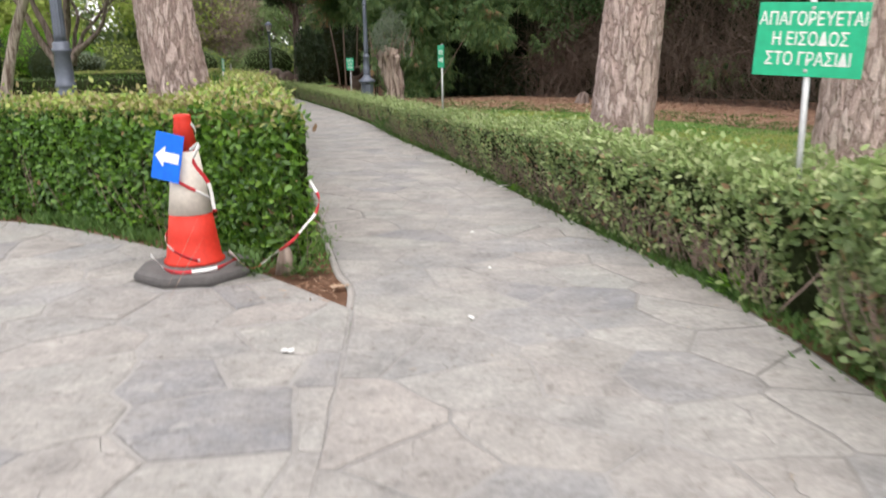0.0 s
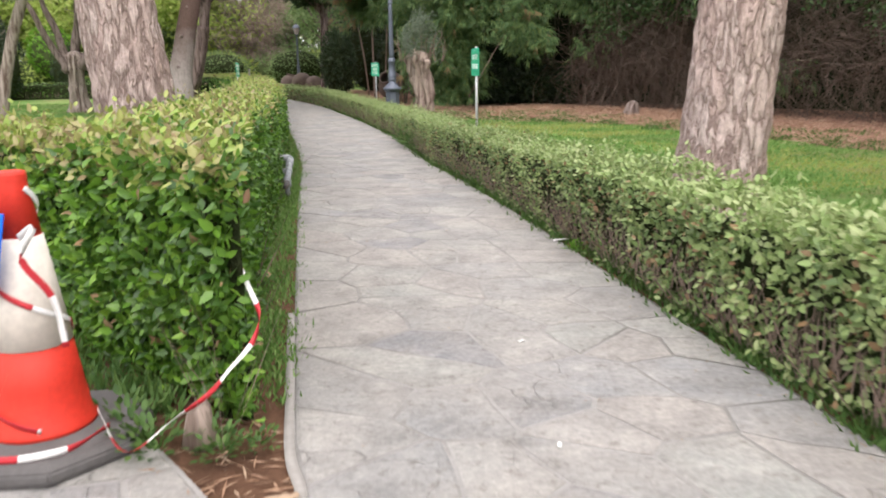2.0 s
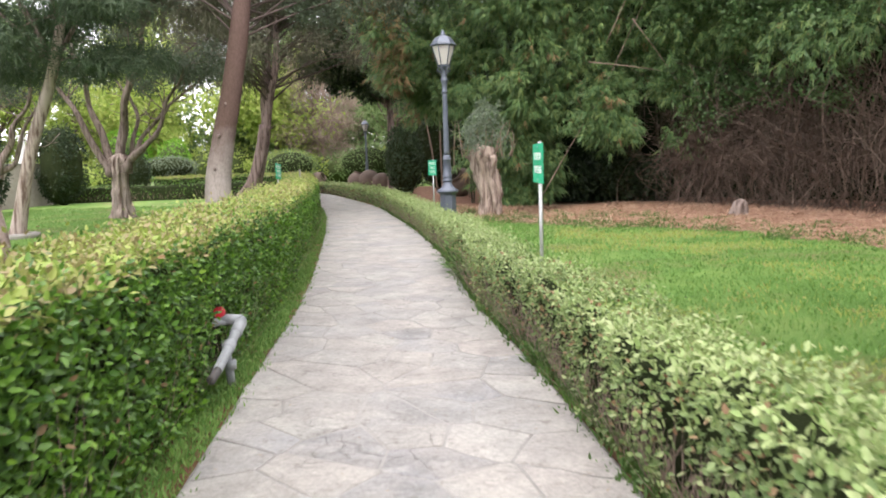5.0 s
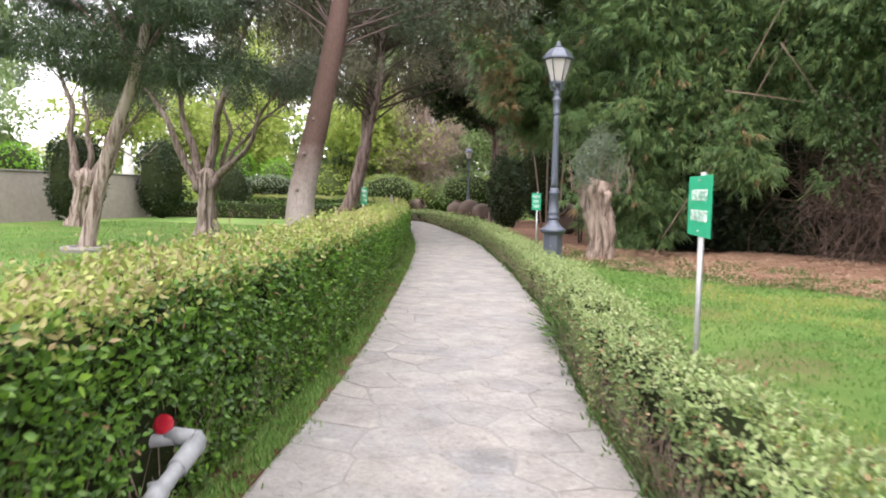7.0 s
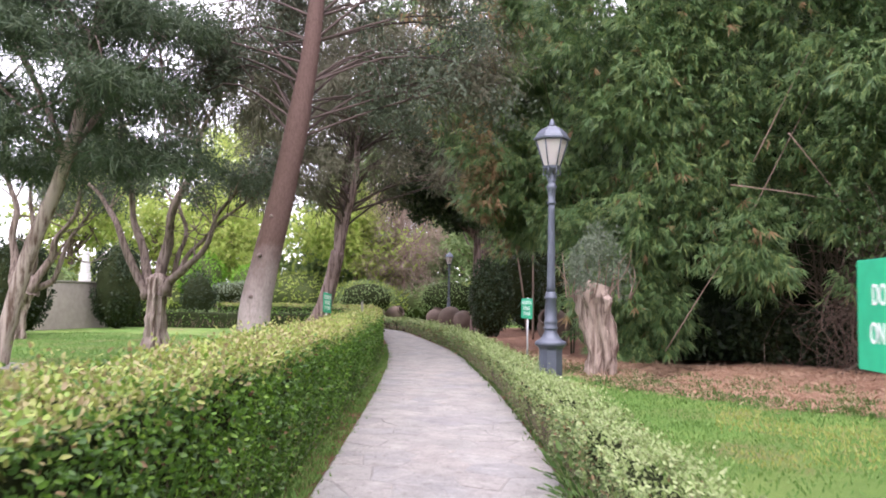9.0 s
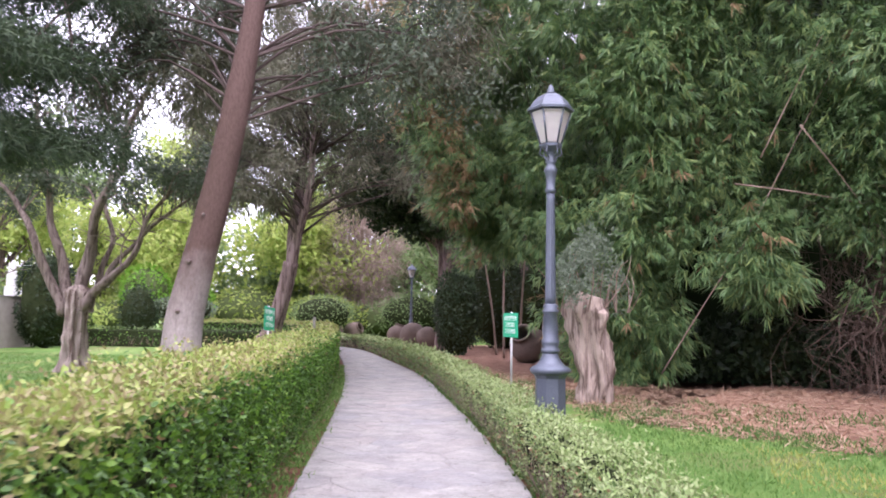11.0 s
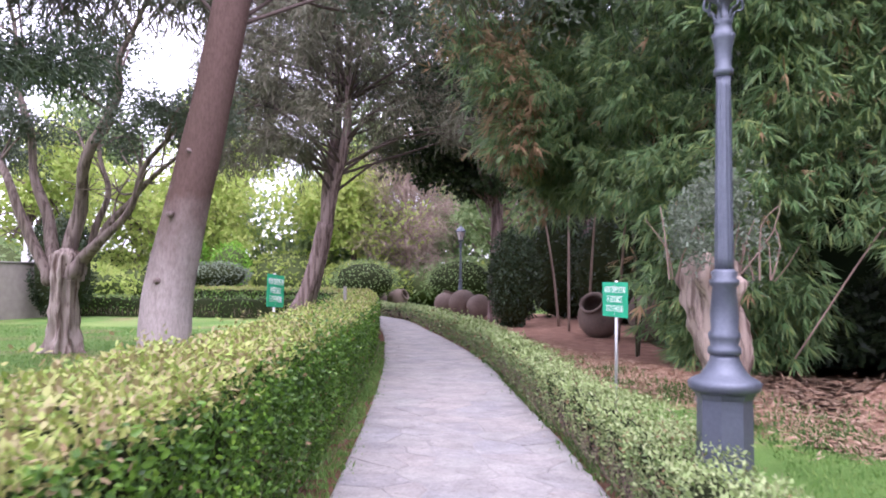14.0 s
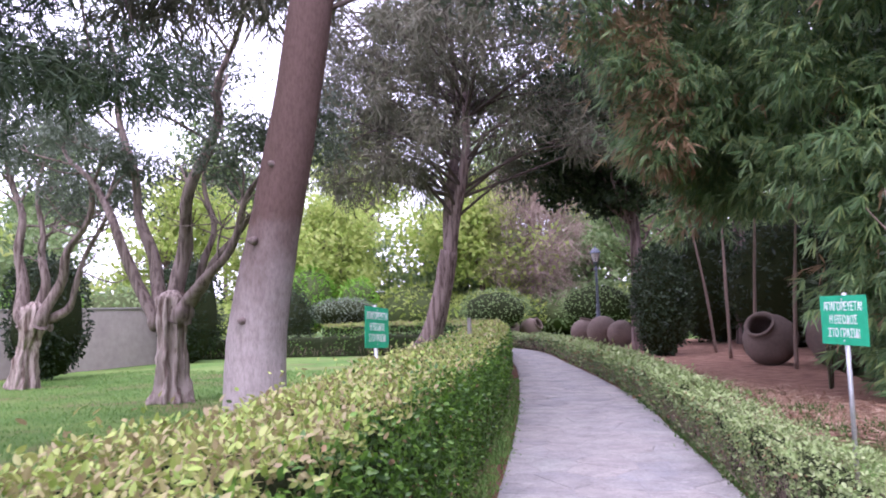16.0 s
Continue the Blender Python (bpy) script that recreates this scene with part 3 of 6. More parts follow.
def hedge(label, line, width, height, leaf, young, dry_share, size, density, end_cap, group, bare=0.0, core_from=0.0, rim_gap=None, low_end=None, outer='left', young_face=0.15, ragged=1.0, hollow=None, face_line=None):
    """A clipped hedge: a solid core painted dark as inner shade, leaves and paler young leaves."""
    ob = thing("hedge", label, "hedge", group=group)
    length = np.linalg.norm(np.diff(line, axis=0), axis=1).sum()
    ns, nq = max(20, int(length / 0.16)), 22
    s, q = np.meshgrid(np.linspace(core_from / length, 1, ns), np.linspace(0, 1, nq), indexing="ij")
    p, nrm, d = hedge_shell(line, width - 0.14 - 0.10 * (ragged > 1), height - 0.08 - 0.07 * (ragged > 1), s.ravel(), q.ravel())
    if low_end:
        p[:, 2] *= np.interp(d, low_end[0], low_end[1])
    p = p + nrm * 0.05 * wobble(p, 2.2)[:, None]
    p[:, 2] = np.where(p[:, 2] < 0.03, -0.03, p[:, 2])
    i, j = np.meshgrid(np.arange(ns - 1), np.arange(nq - 1), indexing="ij")
    f = np.stack([i * nq + j, (i + 1) * nq + j, (i + 1) * nq + j + 1, i * nq + j + 1], -1).reshape(-1, 4)
    f = np.vstack([f[:, [0, 1, 2]], f[:, [0, 2, 3]], [(0, k, k + 1) for k in range(1, nq - 1)], [((ns - 1) * nq, (ns - 1) * nq + k + 1, (ns - 1) * nq + k) for k in range(1, nq - 1)]])
    finish("core", arrays("core", p, f), HEDGE_CORE, ob, "solid core painted dark for the shade between the leaves", True)
    total = (2 * height + width) * length
    n = int(total * density)
    s = rng.random(n)
    s = s[rng.random(n) < np.clip(1.7 - 2.2 * s, 0.16, 1)] if length > 15 else s
    q = rng.random(len(s))
    back_face = height / (2 * height + width)
    thin = ((q < back_face) if outer == 'right' else (q > 1 - back_face)) & (rng.random(len(q)) < 0.62)
    s, q = s[~thin], q[~thin]
    p, nrm, d = hedge_shell(line, width, height, s, q)
    if end_cap:
        m = int(width * height * density * 1.2)
        t = unit(line[0] - line[1])
        side = np.array([t[1], -t[0]])
        a, z = (rng.random(m) - 0.5) * (width - 0.06), rng.random(m) * (height - 0.02)
        p = np.vstack([p, np.c_[line[0] + side * a[:, None] + t * 0.03, z]])
        nrm = np.vstack([nrm, np.tile((*t, 0.0), (m, 1))])
        d = np.concatenate([d, np.zeros(m)])
    if low_end:
        p[:, 2] *= np.interp(d, low_end[0], low_end[1])
    p = p + nrm * (0.055 * ragged * wobble(p, 2.2 + 1.2 * (ragged > 1)) + rng.normal(0, 0.028, len(p)) - 0.02)[:, None]
    stray = rng.random(len(p)) < 0.10
    p[:, 2] += stray * nrm[:, 2] * rng.exponential(0.045, len(p)).clip(0, 0.13)
    if rim_gap is not None:
        ok = beyond_rim(p, rim_gap)
        p, nrm, d = p[ok], nrm[ok], d[ok]
    if face_line is not None:
        m = int(density * 1.1 * np.linalg.norm(np.diff(face_line, axis=0), axis=1).sum())
        i = rng.random(m) * (len(face_line) - 1)
        fp = np.stack([np.interp(i, np.arange(len(face_line)), face_line[:, k]) for k in (0, 1)], 1)
        t = face_line[-1] - face_line[0]
        fn = np.array((-t[1], t[0], 0.0)) / np.linalg.norm(t)
        fn *= -np.sign(fn[1])
        fp = np.c_[fp, height * rng.random(m)] + fn * rng.normal(-0.02, 0.03, m)[:, None]
        p, nrm, d = np.vstack([p, fp]), np.vstack([nrm, np.tile(fn, (m, 1))]), np.concatenate([d, np.zeros(m)])
    if hollow is not None:
        ok = np.linalg.norm((p - hollow[0]) / hollow[1], axis=1) > 1
        p, nrm, d = p[ok], nrm[ok], d[ok]
    keep = (p[:, 2] > 0.02) & (rng.random(len(p)) > bare * np.clip(1.1 - p[:, 2] / height, 0, 1))
    keep &= (wobble(p, 3.4) + rng.normal(0, 0.25, len(p))) > -1.0
    p, nrm, d = p[keep], nrm[keep], d[keep]
    k = len(p)
    grow = np.interp(d, [0, 2.5, 6], [1.25, 1.1, 0.78]) + 1.2 * np.clip((d - 22) / 10, 0, 1)
    face = unit(nrm + 0.55 * randoms(k) + (0, 0, 0.35))
    axis = unit(randoms(k) + 0.5 * nrm + (0, 0, 0.25))
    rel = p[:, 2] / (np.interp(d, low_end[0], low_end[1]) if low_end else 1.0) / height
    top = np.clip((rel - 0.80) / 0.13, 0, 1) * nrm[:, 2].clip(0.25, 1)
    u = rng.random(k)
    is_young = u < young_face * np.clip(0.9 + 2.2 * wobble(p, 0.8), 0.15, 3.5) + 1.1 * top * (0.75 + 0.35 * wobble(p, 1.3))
    is_dry = (~is_young) & (rng.random(k) < dry_share)
    ln = size * grow * (0.7 + 0.6 * rng.random(k))
    wd = ln * (0.48 + 0.14 * rng.random(k))
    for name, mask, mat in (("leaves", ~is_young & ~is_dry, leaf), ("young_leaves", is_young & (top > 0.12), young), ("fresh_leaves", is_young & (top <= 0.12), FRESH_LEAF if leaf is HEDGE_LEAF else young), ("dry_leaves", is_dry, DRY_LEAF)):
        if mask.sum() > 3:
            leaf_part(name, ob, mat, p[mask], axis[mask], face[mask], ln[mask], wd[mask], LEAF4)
    m = int(length * (26 + 260 * bare))
    p, nrm, _ = hedge_shell(line, width - 0.03, height, rng.random(m), np.where(rng.random(m) < 0.6, 0.02 + 0.1 * rng.random(m), 0.9 + 0.08 * rng.random(m)))
    v = np.c_[p[:, :2], np.zeros(m)]
    w = unit(np.c_[rng.normal(0, 0.35, (m, 2)), np.ones(m)])
    leaf_part("twig_mass", ob, TWIG, v - (0, 0, 0.03), w, unit(nrm + (0.01, 0, 0)), height * (0.5 + 0.3 * rng.random(m)), 0.012)
    return ob


hedge_left = beside(LEFT[LEFT[:, 1] > 4.7], -0.66)
corner_face = beside(RIM[(RIM[:, 0] < -1.08) & (RIM[:, 0] > -2.1)], 0.30)
inner_face = beside(LEFT[(LEFT[:, 1] > 5.3) & (LEFT[:, 1] < 6.8)], -0.31)
outer_corner = beside(RIM[(RIM[:, 0] < -1.15) & (RIM[:, 0] > -2.1)], 0.38)
bm = bmesh.new()
ring_v = [bm.verts.new((x, y, -0.03)) for x, y in [*inner_face, (-2.1, 6.7), *outer_corner[::-1]]]
f = bm.faces.new(ring_v)
r = bmesh.ops.extrude_face_region(bm, geom=[f])
bmesh.ops.translate(bm, vec=(0, 0, 0.96), verts=[g for g in r["geom"] if isinstance(g, bmesh.types.BMVert)])
bmesh.ops.triangulate(bm, faces=bm.faces[:])
corner_core = bm
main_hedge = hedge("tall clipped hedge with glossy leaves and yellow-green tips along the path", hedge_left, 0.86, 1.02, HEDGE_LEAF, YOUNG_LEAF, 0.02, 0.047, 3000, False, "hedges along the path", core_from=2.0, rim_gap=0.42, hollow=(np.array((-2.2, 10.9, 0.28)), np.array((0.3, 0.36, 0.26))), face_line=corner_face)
part("corner_core", corner_core, HEDGE_CORE, main_hedge, "solid core painted dark for the shade between the leaves")
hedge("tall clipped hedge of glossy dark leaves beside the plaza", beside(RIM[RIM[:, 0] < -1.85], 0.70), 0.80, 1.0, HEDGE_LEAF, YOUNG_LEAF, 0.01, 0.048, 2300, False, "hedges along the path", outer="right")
hedge_right = beside(RIGHT[RIGHT[:, 1] > 3.9], 0.31)
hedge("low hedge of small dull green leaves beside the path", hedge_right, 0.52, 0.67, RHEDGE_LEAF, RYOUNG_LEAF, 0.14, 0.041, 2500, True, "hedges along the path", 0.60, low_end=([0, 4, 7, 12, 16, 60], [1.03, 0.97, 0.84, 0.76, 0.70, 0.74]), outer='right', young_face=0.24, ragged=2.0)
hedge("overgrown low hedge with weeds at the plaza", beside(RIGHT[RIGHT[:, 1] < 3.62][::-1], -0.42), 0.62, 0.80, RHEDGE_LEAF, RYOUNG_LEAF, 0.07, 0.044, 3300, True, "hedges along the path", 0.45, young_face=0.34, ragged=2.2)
far_hedge = smooth_line([(-34, 36.5), (-24.5, 41.2), (-19, 42.6), (-14.0, 43.0)], 60)
hedge("low clipped hedge across the lawn", far_hedge, 0.7, 0.75, HEDGE_LEAF, MID_LEAF, 0.0, 0.11, 260, False, "hedges across the lawn")
hedge("low clipped hedge across the lawn", smooth_line([(-60, 22), (-40, 30), (-33, 35.5)], 40), 0.7, 0.75, HEDGE_LEAF, MID_LEAF, 0.0, 0.13, 160, False, "hedges across the lawn")

# ---- small growth and litter on the ground ----


def tufts(name, label, places, n_each, length, material, spread=0.06, category="weeds"):
    """Tufts of blades or weeds at places."""
    p = np.repeat(places, n_each, 0)
    p = np.c_[p[:, :2] + rng.normal(0, spread, (len(p), 2)), p[:, 2]]
    k = len(p)
    ax = unit(np.c_[rng.normal(0, 0.55, (k, 2)), np.ones(k)])
    v, f = leaf_arrays(p, ax, randoms(k), length * (0.5 + rng.random(k)), length * 0.22)
    ob = finish(name, arrays(name, v, f), material, None, label, kind="stuff")
    return tagged(ob, category=category)


sel = LEFT[(LEFT[:, 1] > 5.5) & (LEFT[:, 1] < 34)]
idx = rng.integers(0, len(sel), 1900)
off = -0.03 - 0.24 * rng.random(1900)
t = unit(np.gradient(sel, axis=0))
spots = np.c_[sel[idx] + off[:, None] * np.stack([t[idx, 1], -t[idx, 0]], 1) + rng.normal(0, 0.03, (1900, 2)), np.full(1900, -0.026)]
tufts("grass_tufts", "ragged grass and weeds along the hedge foot", spots, 12, 0.05, GRASS, 0.05, "grass")
sel = RIGHT[(RIGHT[:, 1] > 0) & (RIGHT[:, 1] < 32)]
idx = rng.integers(0, len(sel), 1700)
t = unit(np.gradient(sel, axis=0))
spots = np.c_[sel[idx] + (0.02 + 0.16 * rng.random(1700))[:, None] * np.stack([t[idx, 1], -t[idx, 0]], 1), np.full(1700, -0.026)]
tufts("weed_tufts", "small weeds at the foot of the low hedge", spots, 9, 0.07, WEED, 0.05)
idx = rng.integers(9, 44, 260)
t = unit(np.gradient(RIM, axis=0))
spots = np.c_[RIM[idx] + (0.06 + 0.25 * rng.random(260))[:, None] * np.stack([t[idx, 1], -t[idx, 0]], 1), np.full(260, -0.022)]
tufts("weed_tufts", "small weeds between plaza and hedge", spots, 10, 0.08, WEED, 0.05)


def litter_strands(name, label, places, size, material, category):
    """Loose flat strands or leaves lying on the ground."""
    k = len(places)
    ax = unit(np.c_[rng.normal(0, 1, (k, 2)), rng.normal(0.04, 0.14, k)])
    fc = unit(np.c_[rng.normal(0, 0.35, (k, 2)), np.ones(k)])
    v, f = leaf_arrays(places, ax, fc, size * (0.5 + rng.random(k)), size * 0.10)
    return tagged(finish(name, arrays(name, v, f), material, None, label, kind="stuff"), category=category)


u, w = rng.random(52000), rng.random(52000)
bi = np.linspace(0, 119, 120)
back = beside(THICKET, 1.0)
f0 = np.stack([np.interp(u * 119, bi, BED_FRONT[:, k]) for k in (0, 1)], 1)
f1 = np.stack([np.interp(u * 119, bi, back[:, k]) for k in (0, 1)], 1)
pl = f0 + (f1 - f0) * (w ** 1.3)[:, None] + rng.normal(0, 0.25, (52000, 2))
pl = pl[pl[:, 0] > np.interp(pl[:, 1], RIGHT[:, 1], RIGHT[:, 0]) + 0.7]
litter_strands("straw_litter", "dry straw and fallen bamboo leaves on the mulch", np.c_[pl, np.full(len(pl), -0.018) + 0.05 * rng.random(len(pl)) ** 2], 0.14, STRAW, "straw")
k = 160
pl = np.c_[on_path(4.5, 0)[0] - 0.75 + 0.62 * rng.random(k), 4.35 + 0.9 * rng.random(k)]
pl = pl[(pl[:, 0] < np.interp(pl[:, 1], LEFT[:, 1], LEFT[:, 0]) - 0.08)]
litter_strands("fallen_leaves", "dry fallen leaves on the soil beside the cone", np.c_[pl, np.full(len(pl), -0.015)], 0.09, STRAW, "leaves")

# weeds and grass creeping into the front of the mulch bed, and crumbs on the paving
u, w = rng.random(420), rng.random(420) ** 2 * 0.5
spots = np.stack([np.interp(u * 119, bi, BED_FRONT[:, k]) for k in (0, 1)], 1)
spots = spots + (np.stack([np.interp(u * 119, bi, back[:, k]) for k in (0, 1)], 1) - spots) * w[:, None] + rng.normal(0, 0.2, (420, 2))
tufts("weed_tufts", "patches of weeds and grass at the edge of the mulch", np.c_[spots, np.full(420, -0.03)], 26, 0.085, WEED, 0.13)
pl = np.array([on_path(0.5 + 30 * rng.random() ** 1.2, (0.04 + 0.92 * rng.random()) if k % 2 else 0.9 + 0.09 * rng.random()) for k in range(420)])
litter_strands("paving_crumbs", "tiny dry leaf crumbs scattered on the flagstones", np.c_[pl, np.full(len(pl), 0.006)], 0.035, DRY_LEAF, "leaf crumbs")

# short blades over the nearer lawn
n = 70000
x, y = rng.uniform(-1.5, 7.5, n), rng.uniform(5, 25, n)
ok = (x > np.interp(y, RIGHT[:, 1], RIGHT[:, 0]) + 0.62) & (x < np.interp(y, BED_FRONT[::-1, 1], BED_FRONT[::-1, 0]) + rng.normal(0.2, 0.7, n))
gx, gy = x[ok], y[ok]
n = 80000
x, y = rng.uniform(-22, -2.5, n), rng.uniform(8, 36, n)
ok = (x < np.interp(y, LEFT[:, 1], LEFT[:, 0]) - 1.2) & (y > 8.3 - 0.1 * x)
pl = np.c_[np.concatenate([gx, x[ok]]), np.concatenate([gy, y[ok]]), np.full(len(gx) + ok.sum(), -0.042)]
k = len(pl)
patchy = wobble(pl, 0.55) + 0.6 * wobble(pl, 1.6) + rng.normal(0, 0.22, k)
yellow = (patchy > 0.28) & (pl[:, 0] > 0.0)
keep = ~((patchy < -0.5) & (pl[:, 0] > 0.0) & (rng.random(k) < 0.75))
for mask, mat, label in ((~yellow & keep, GRASS, "short mown grass blades of the lawn"), (yellow, YELLOW_GRASS, "yellowing patches of mown grass on the lawn")):
    k = int(mask.sum())
    v, f = leaf_arrays(pl[mask], unit(np.c_[rng.normal(0, 0.5, (k, 2)), np.ones(k)]), randoms(k), 0.05 * (0.6 + rng.random(k)), 0.016)
    tagged(finish("grass_blades", arrays("grass_blades", v, f), mat, None, label, kind="stuff"), category="grass")

# ---- trees ----


def curved(a, b, sag=0.0, n=7, jitter=0.0):
    a, b = np.asarray(a, float), np.asarray(b, float)
    m = (a + b) / 2 + (0, 0, sag) + rng.normal(0, 1, 3) * jitter * np.linalg.norm(b - a)
    return smooth_line([a, m, b], n)


def clump_points(clumps, hollow=0.55):
    """Random places in ellipsoids (centre, radii, count), thicker outside."""
    ps, ns = [], []
    for c, r, n in clumps:
        d = randoms(n)
        rad = hollow + (1.05 - hollow) * rng.random(n) ** 0.7
        ps.append(np.asarray(c) + d * rad[:, None] * np.asarray(r))
        ns.append(d)
    p, d = np.vstack(ps), np.vstack(ns)
    return p + 0.25 * np.stack([wobble(p, 1.7), wobble(p[:, [1, 2, 0]], 1.7), wobble(p[:, [2, 0, 1]], 1.7)], 1), d


def crown(name, parent, material, clumps, length, width, droop=0.2, hollow=0.5, template=LEAF2):
    p, d = clump_points(clumps, hollow)
    k = len(p)
    ax = unit(randoms(k) + 0.4 * d - (0, 0, droop))
    fc = unit(0.5 * d + randoms(k) + (0, 0, 0.4))
    return leaf_part(name, parent, material, p, ax, fc, length * (0.6 + 0.8 * rng.random(k)), width * (0.7 + 0.6 * rng.random(k)), template)


def spread_clumps(centre, radii, count, size, leaves):
    """Uneven clumps spread through a crown."""
    out = []
    for _ in range(count):
        d = unit(rng.normal(size=3)) * (0.35 + 0.65 * rng.random()) * np.asarray(radii)
        s = size * (0.55 + 0.8 * rng.random())
        out.append((np.asarray(centre) + d, (s, s, s * 0.7), int(leaves * (s / size) ** 2)))
    return out


def trunk_part(parent, material, points, radii, sides=28, rough=0.06, seed=0.0, flutes=0, depth=0.0, flare=1.0, rows=40, name="trunk", label=""):
    p = smooth_line(points, rows)
    r = np.interp(np.linspace(0, 1, rows), np.linspace(0, 1, len(radii)), radii)
    r = r * (1 + (flare - 1) * np.exp(-np.maximum(p[:, 2], 0) / 0.35))
    return tube_part(name, parent, material, [tube(p, r, sides, rough, seed, flutes, depth)], label)


def limbs_to(parent, material, forks, clumps, r0, r1=0.012, name="branchwork", each=1, below=None):
    """Limbs from forks on the trunk to the clumps that they carry; with below, from the fork about that far beneath each."""
    tubes = []
    for i, (c, r, n) in enumerate(clumps):
        a = np.asarray(forks[i % len(forks)], float)
        if below:
            a = np.asarray(min(forks, key=lambda g: abs(g[2] - (c[2] - below * (0.6 + 0.8 * ((i * 37) % 11) / 10))) + 0.15 * abs(g[0] - c[0])), float)
        pts = curved(a, c, 0.1 * np.linalg.norm(np.asarray(c) - a), 8, 0.07)
        tubes.append(tube(pts, np.linspace(r0, r1, 8), 6, cap=False))
        for _ in range(each):
            e = np.asarray(c) + unit(rng.normal(size=3)) * np.asarray(r) * 0.9
            tubes.append(tube(curved(pts[5], e, 0.05, 5, 0.1), np.linspace(r1 * 1.4, r1 * 0.4, 5), 4, cap=False))
    return tube_part(name, parent, material, tubes, kind="stuff")


def pine(at, lean, radius, label, seed):
    ob = thing("pine_tree", label, "tree", group="large pines")
    x, y = at
    pts = [(x + lean[0] * z, y + lean[1] * z, z) for z in (-0.05, 1.0, 2.5, 5.0, 8.0, 10.5)]
    p = smooth_line(pts, 110)
    r = np.interp(p[:, 2], [0, 1, 3, 6, 10.5], [radius * 1.12, radius, radius * 0.88, radius * 0.7, radius * 0.3])
    sides = 72
    v, q, t = tube(p, r, sides, 0.05, seed)
    ring = v[:110 * sides].reshape(110, sides, 3)
    for i in range(110):
        for j in range(sides):
            a = 2 * math.pi * j / sides
            w = Vector((math.cos(a) * radius * 13 + seed, math.sin(a) * radius * 13, p[i, 2] * 4.0 + seed))
            d = noise.voronoi(w + noise.noise_vector(w * 0.8) * 0.5)[0]
            ring[i, j] += (ring[i, j] - p[i]) / r[i] * 0.022 * (min(0.35, d[1] - d[0]) / 0.35 - 0.6)
    v[:110 * sides] = ring.reshape(-1, 3)
    vv, ff = join_tubes([(v, q, t)])
    finish("trunk", arrays("trunk", vv, ff), PINE_BARK, ob, "thick trunk with pinkish plated bark", True)
    top = np.array(pts[-1])
    clumps = spread_clumps(top + (0, 0, 0.8), (3.4, 3.4, 1.3), 16, 1.1, 420)
    limbs_to(ob, PINE_BARK, [pts[-2], tuple((np.array(pts[-2]) + top) / 2), pts[-1]], clumps, 0.10)
    crown("crown", ob, NEEDLE, clumps, 0.28, 0.05, 0.0)
    return ob


pine((-2.98, 9.46), (-0.11, 0.0), 0.345, "thick pine trunk with pinkish plated bark behind the hedge", 1.0)
pine((1.885, 8.75), (0.08, 0.01), 0.325, "thick pine trunk with grey and pink plated bark on the lawn", 5.0)
pine((4.45, 8.5), (0.03, 0.0), 0.47, "thick pine trunk with reddish patches behind the sign", 9.0)


def olive(at, label, seed, lean, limbs):
    """An old olive: a short gnarled fluted trunk with a knobbly head, and bare winding limbs with small grey crowns.
    Each limb is its thickness and its way out of the head, as offsets (across, away, up)."""
    ob = thing("olive_tree", label, "tree", group="old olives on the lawn")
    x, y = at
    pts = [(x, y, -0.05), (x + 0.2 * lean, y, 0.45), (x + 0.45 * lean, y, 0.95), (x + 0.8 * lean, y, 1.45), (x + lean, y, 1.85), (x + lean, y, 2.02)]
    trunk_part(ob, OLIVE_BARK, pts, (0.27, 0.225, 0.21, 0.27, 0.24, 0.07), 72, 0.42, seed, 9, 0.16, 1.35, 64, label="gnarled fluted grey trunk with a knobbly head")
    tubes, clumps = [], []
    for r, way in limbs:
        way = [np.array((x + lean, y, 0.0)) + w for w in way]
        root = way[0] * 0.6 + np.array((x + lean, y, 1.05)) * 0.4
        p = smooth_line([root, *way], 26)
        p[2:-1] += 0.05 * np.stack([np.sin(np.arange(23) * 0.9 + seed + r * 90), np.cos(np.arange(23) * 0.7 + seed), np.zeros(23)], 1)
        tube_part("limb", ob, LIMB_BARK, [tube(p, np.interp(np.linspace(0, 1, 26), [0, 0.15, 0.5, 1], [r * 1.8, r * 1.2, r * 0.78, r * 0.28]), 12, 0.3, seed + r * 50, cap=False)], "bare winding grey limb")
        for _ in range(7):
            o = p[rng.integers(12, 26)]
            e = o + np.array((rng.normal(0, 0.75), rng.normal(0, 0.7), 0.25 + 0.9 * rng.random()))
            q = curved(o, e, 0.12, 7, 0.14)
            tubes.append(tube(q, np.linspace(r * 0.26, 0.01, 7), 5, cap=False))
            for _ in range(2):
                g = q[4] + np.array((rng.normal(0, 0.4), rng.normal(0, 0.4), 0.3 * rng.random()))
                tubes.append(tube(curved(q[4], g, 0.05, 4, 0.1), np.linspace(0.014, 0.005, 4), 4, cap=False))
            if e[2] > 4.2:
                clumps.append((e, (0.66, 0.66, 0.42), 430))
        clumps.append((p[-1] + (0, 0, 0.2), (0.85, 0.85, 0.55), 800))
    tube_part("branchwork", ob, LIMB_BARK, tubes, "thin grey branches", kind="stuff")
    crown("crown", ob, OLIVE_LEAF, clumps, 0.12, 0.04, 0.15, 0.1)
    return ob


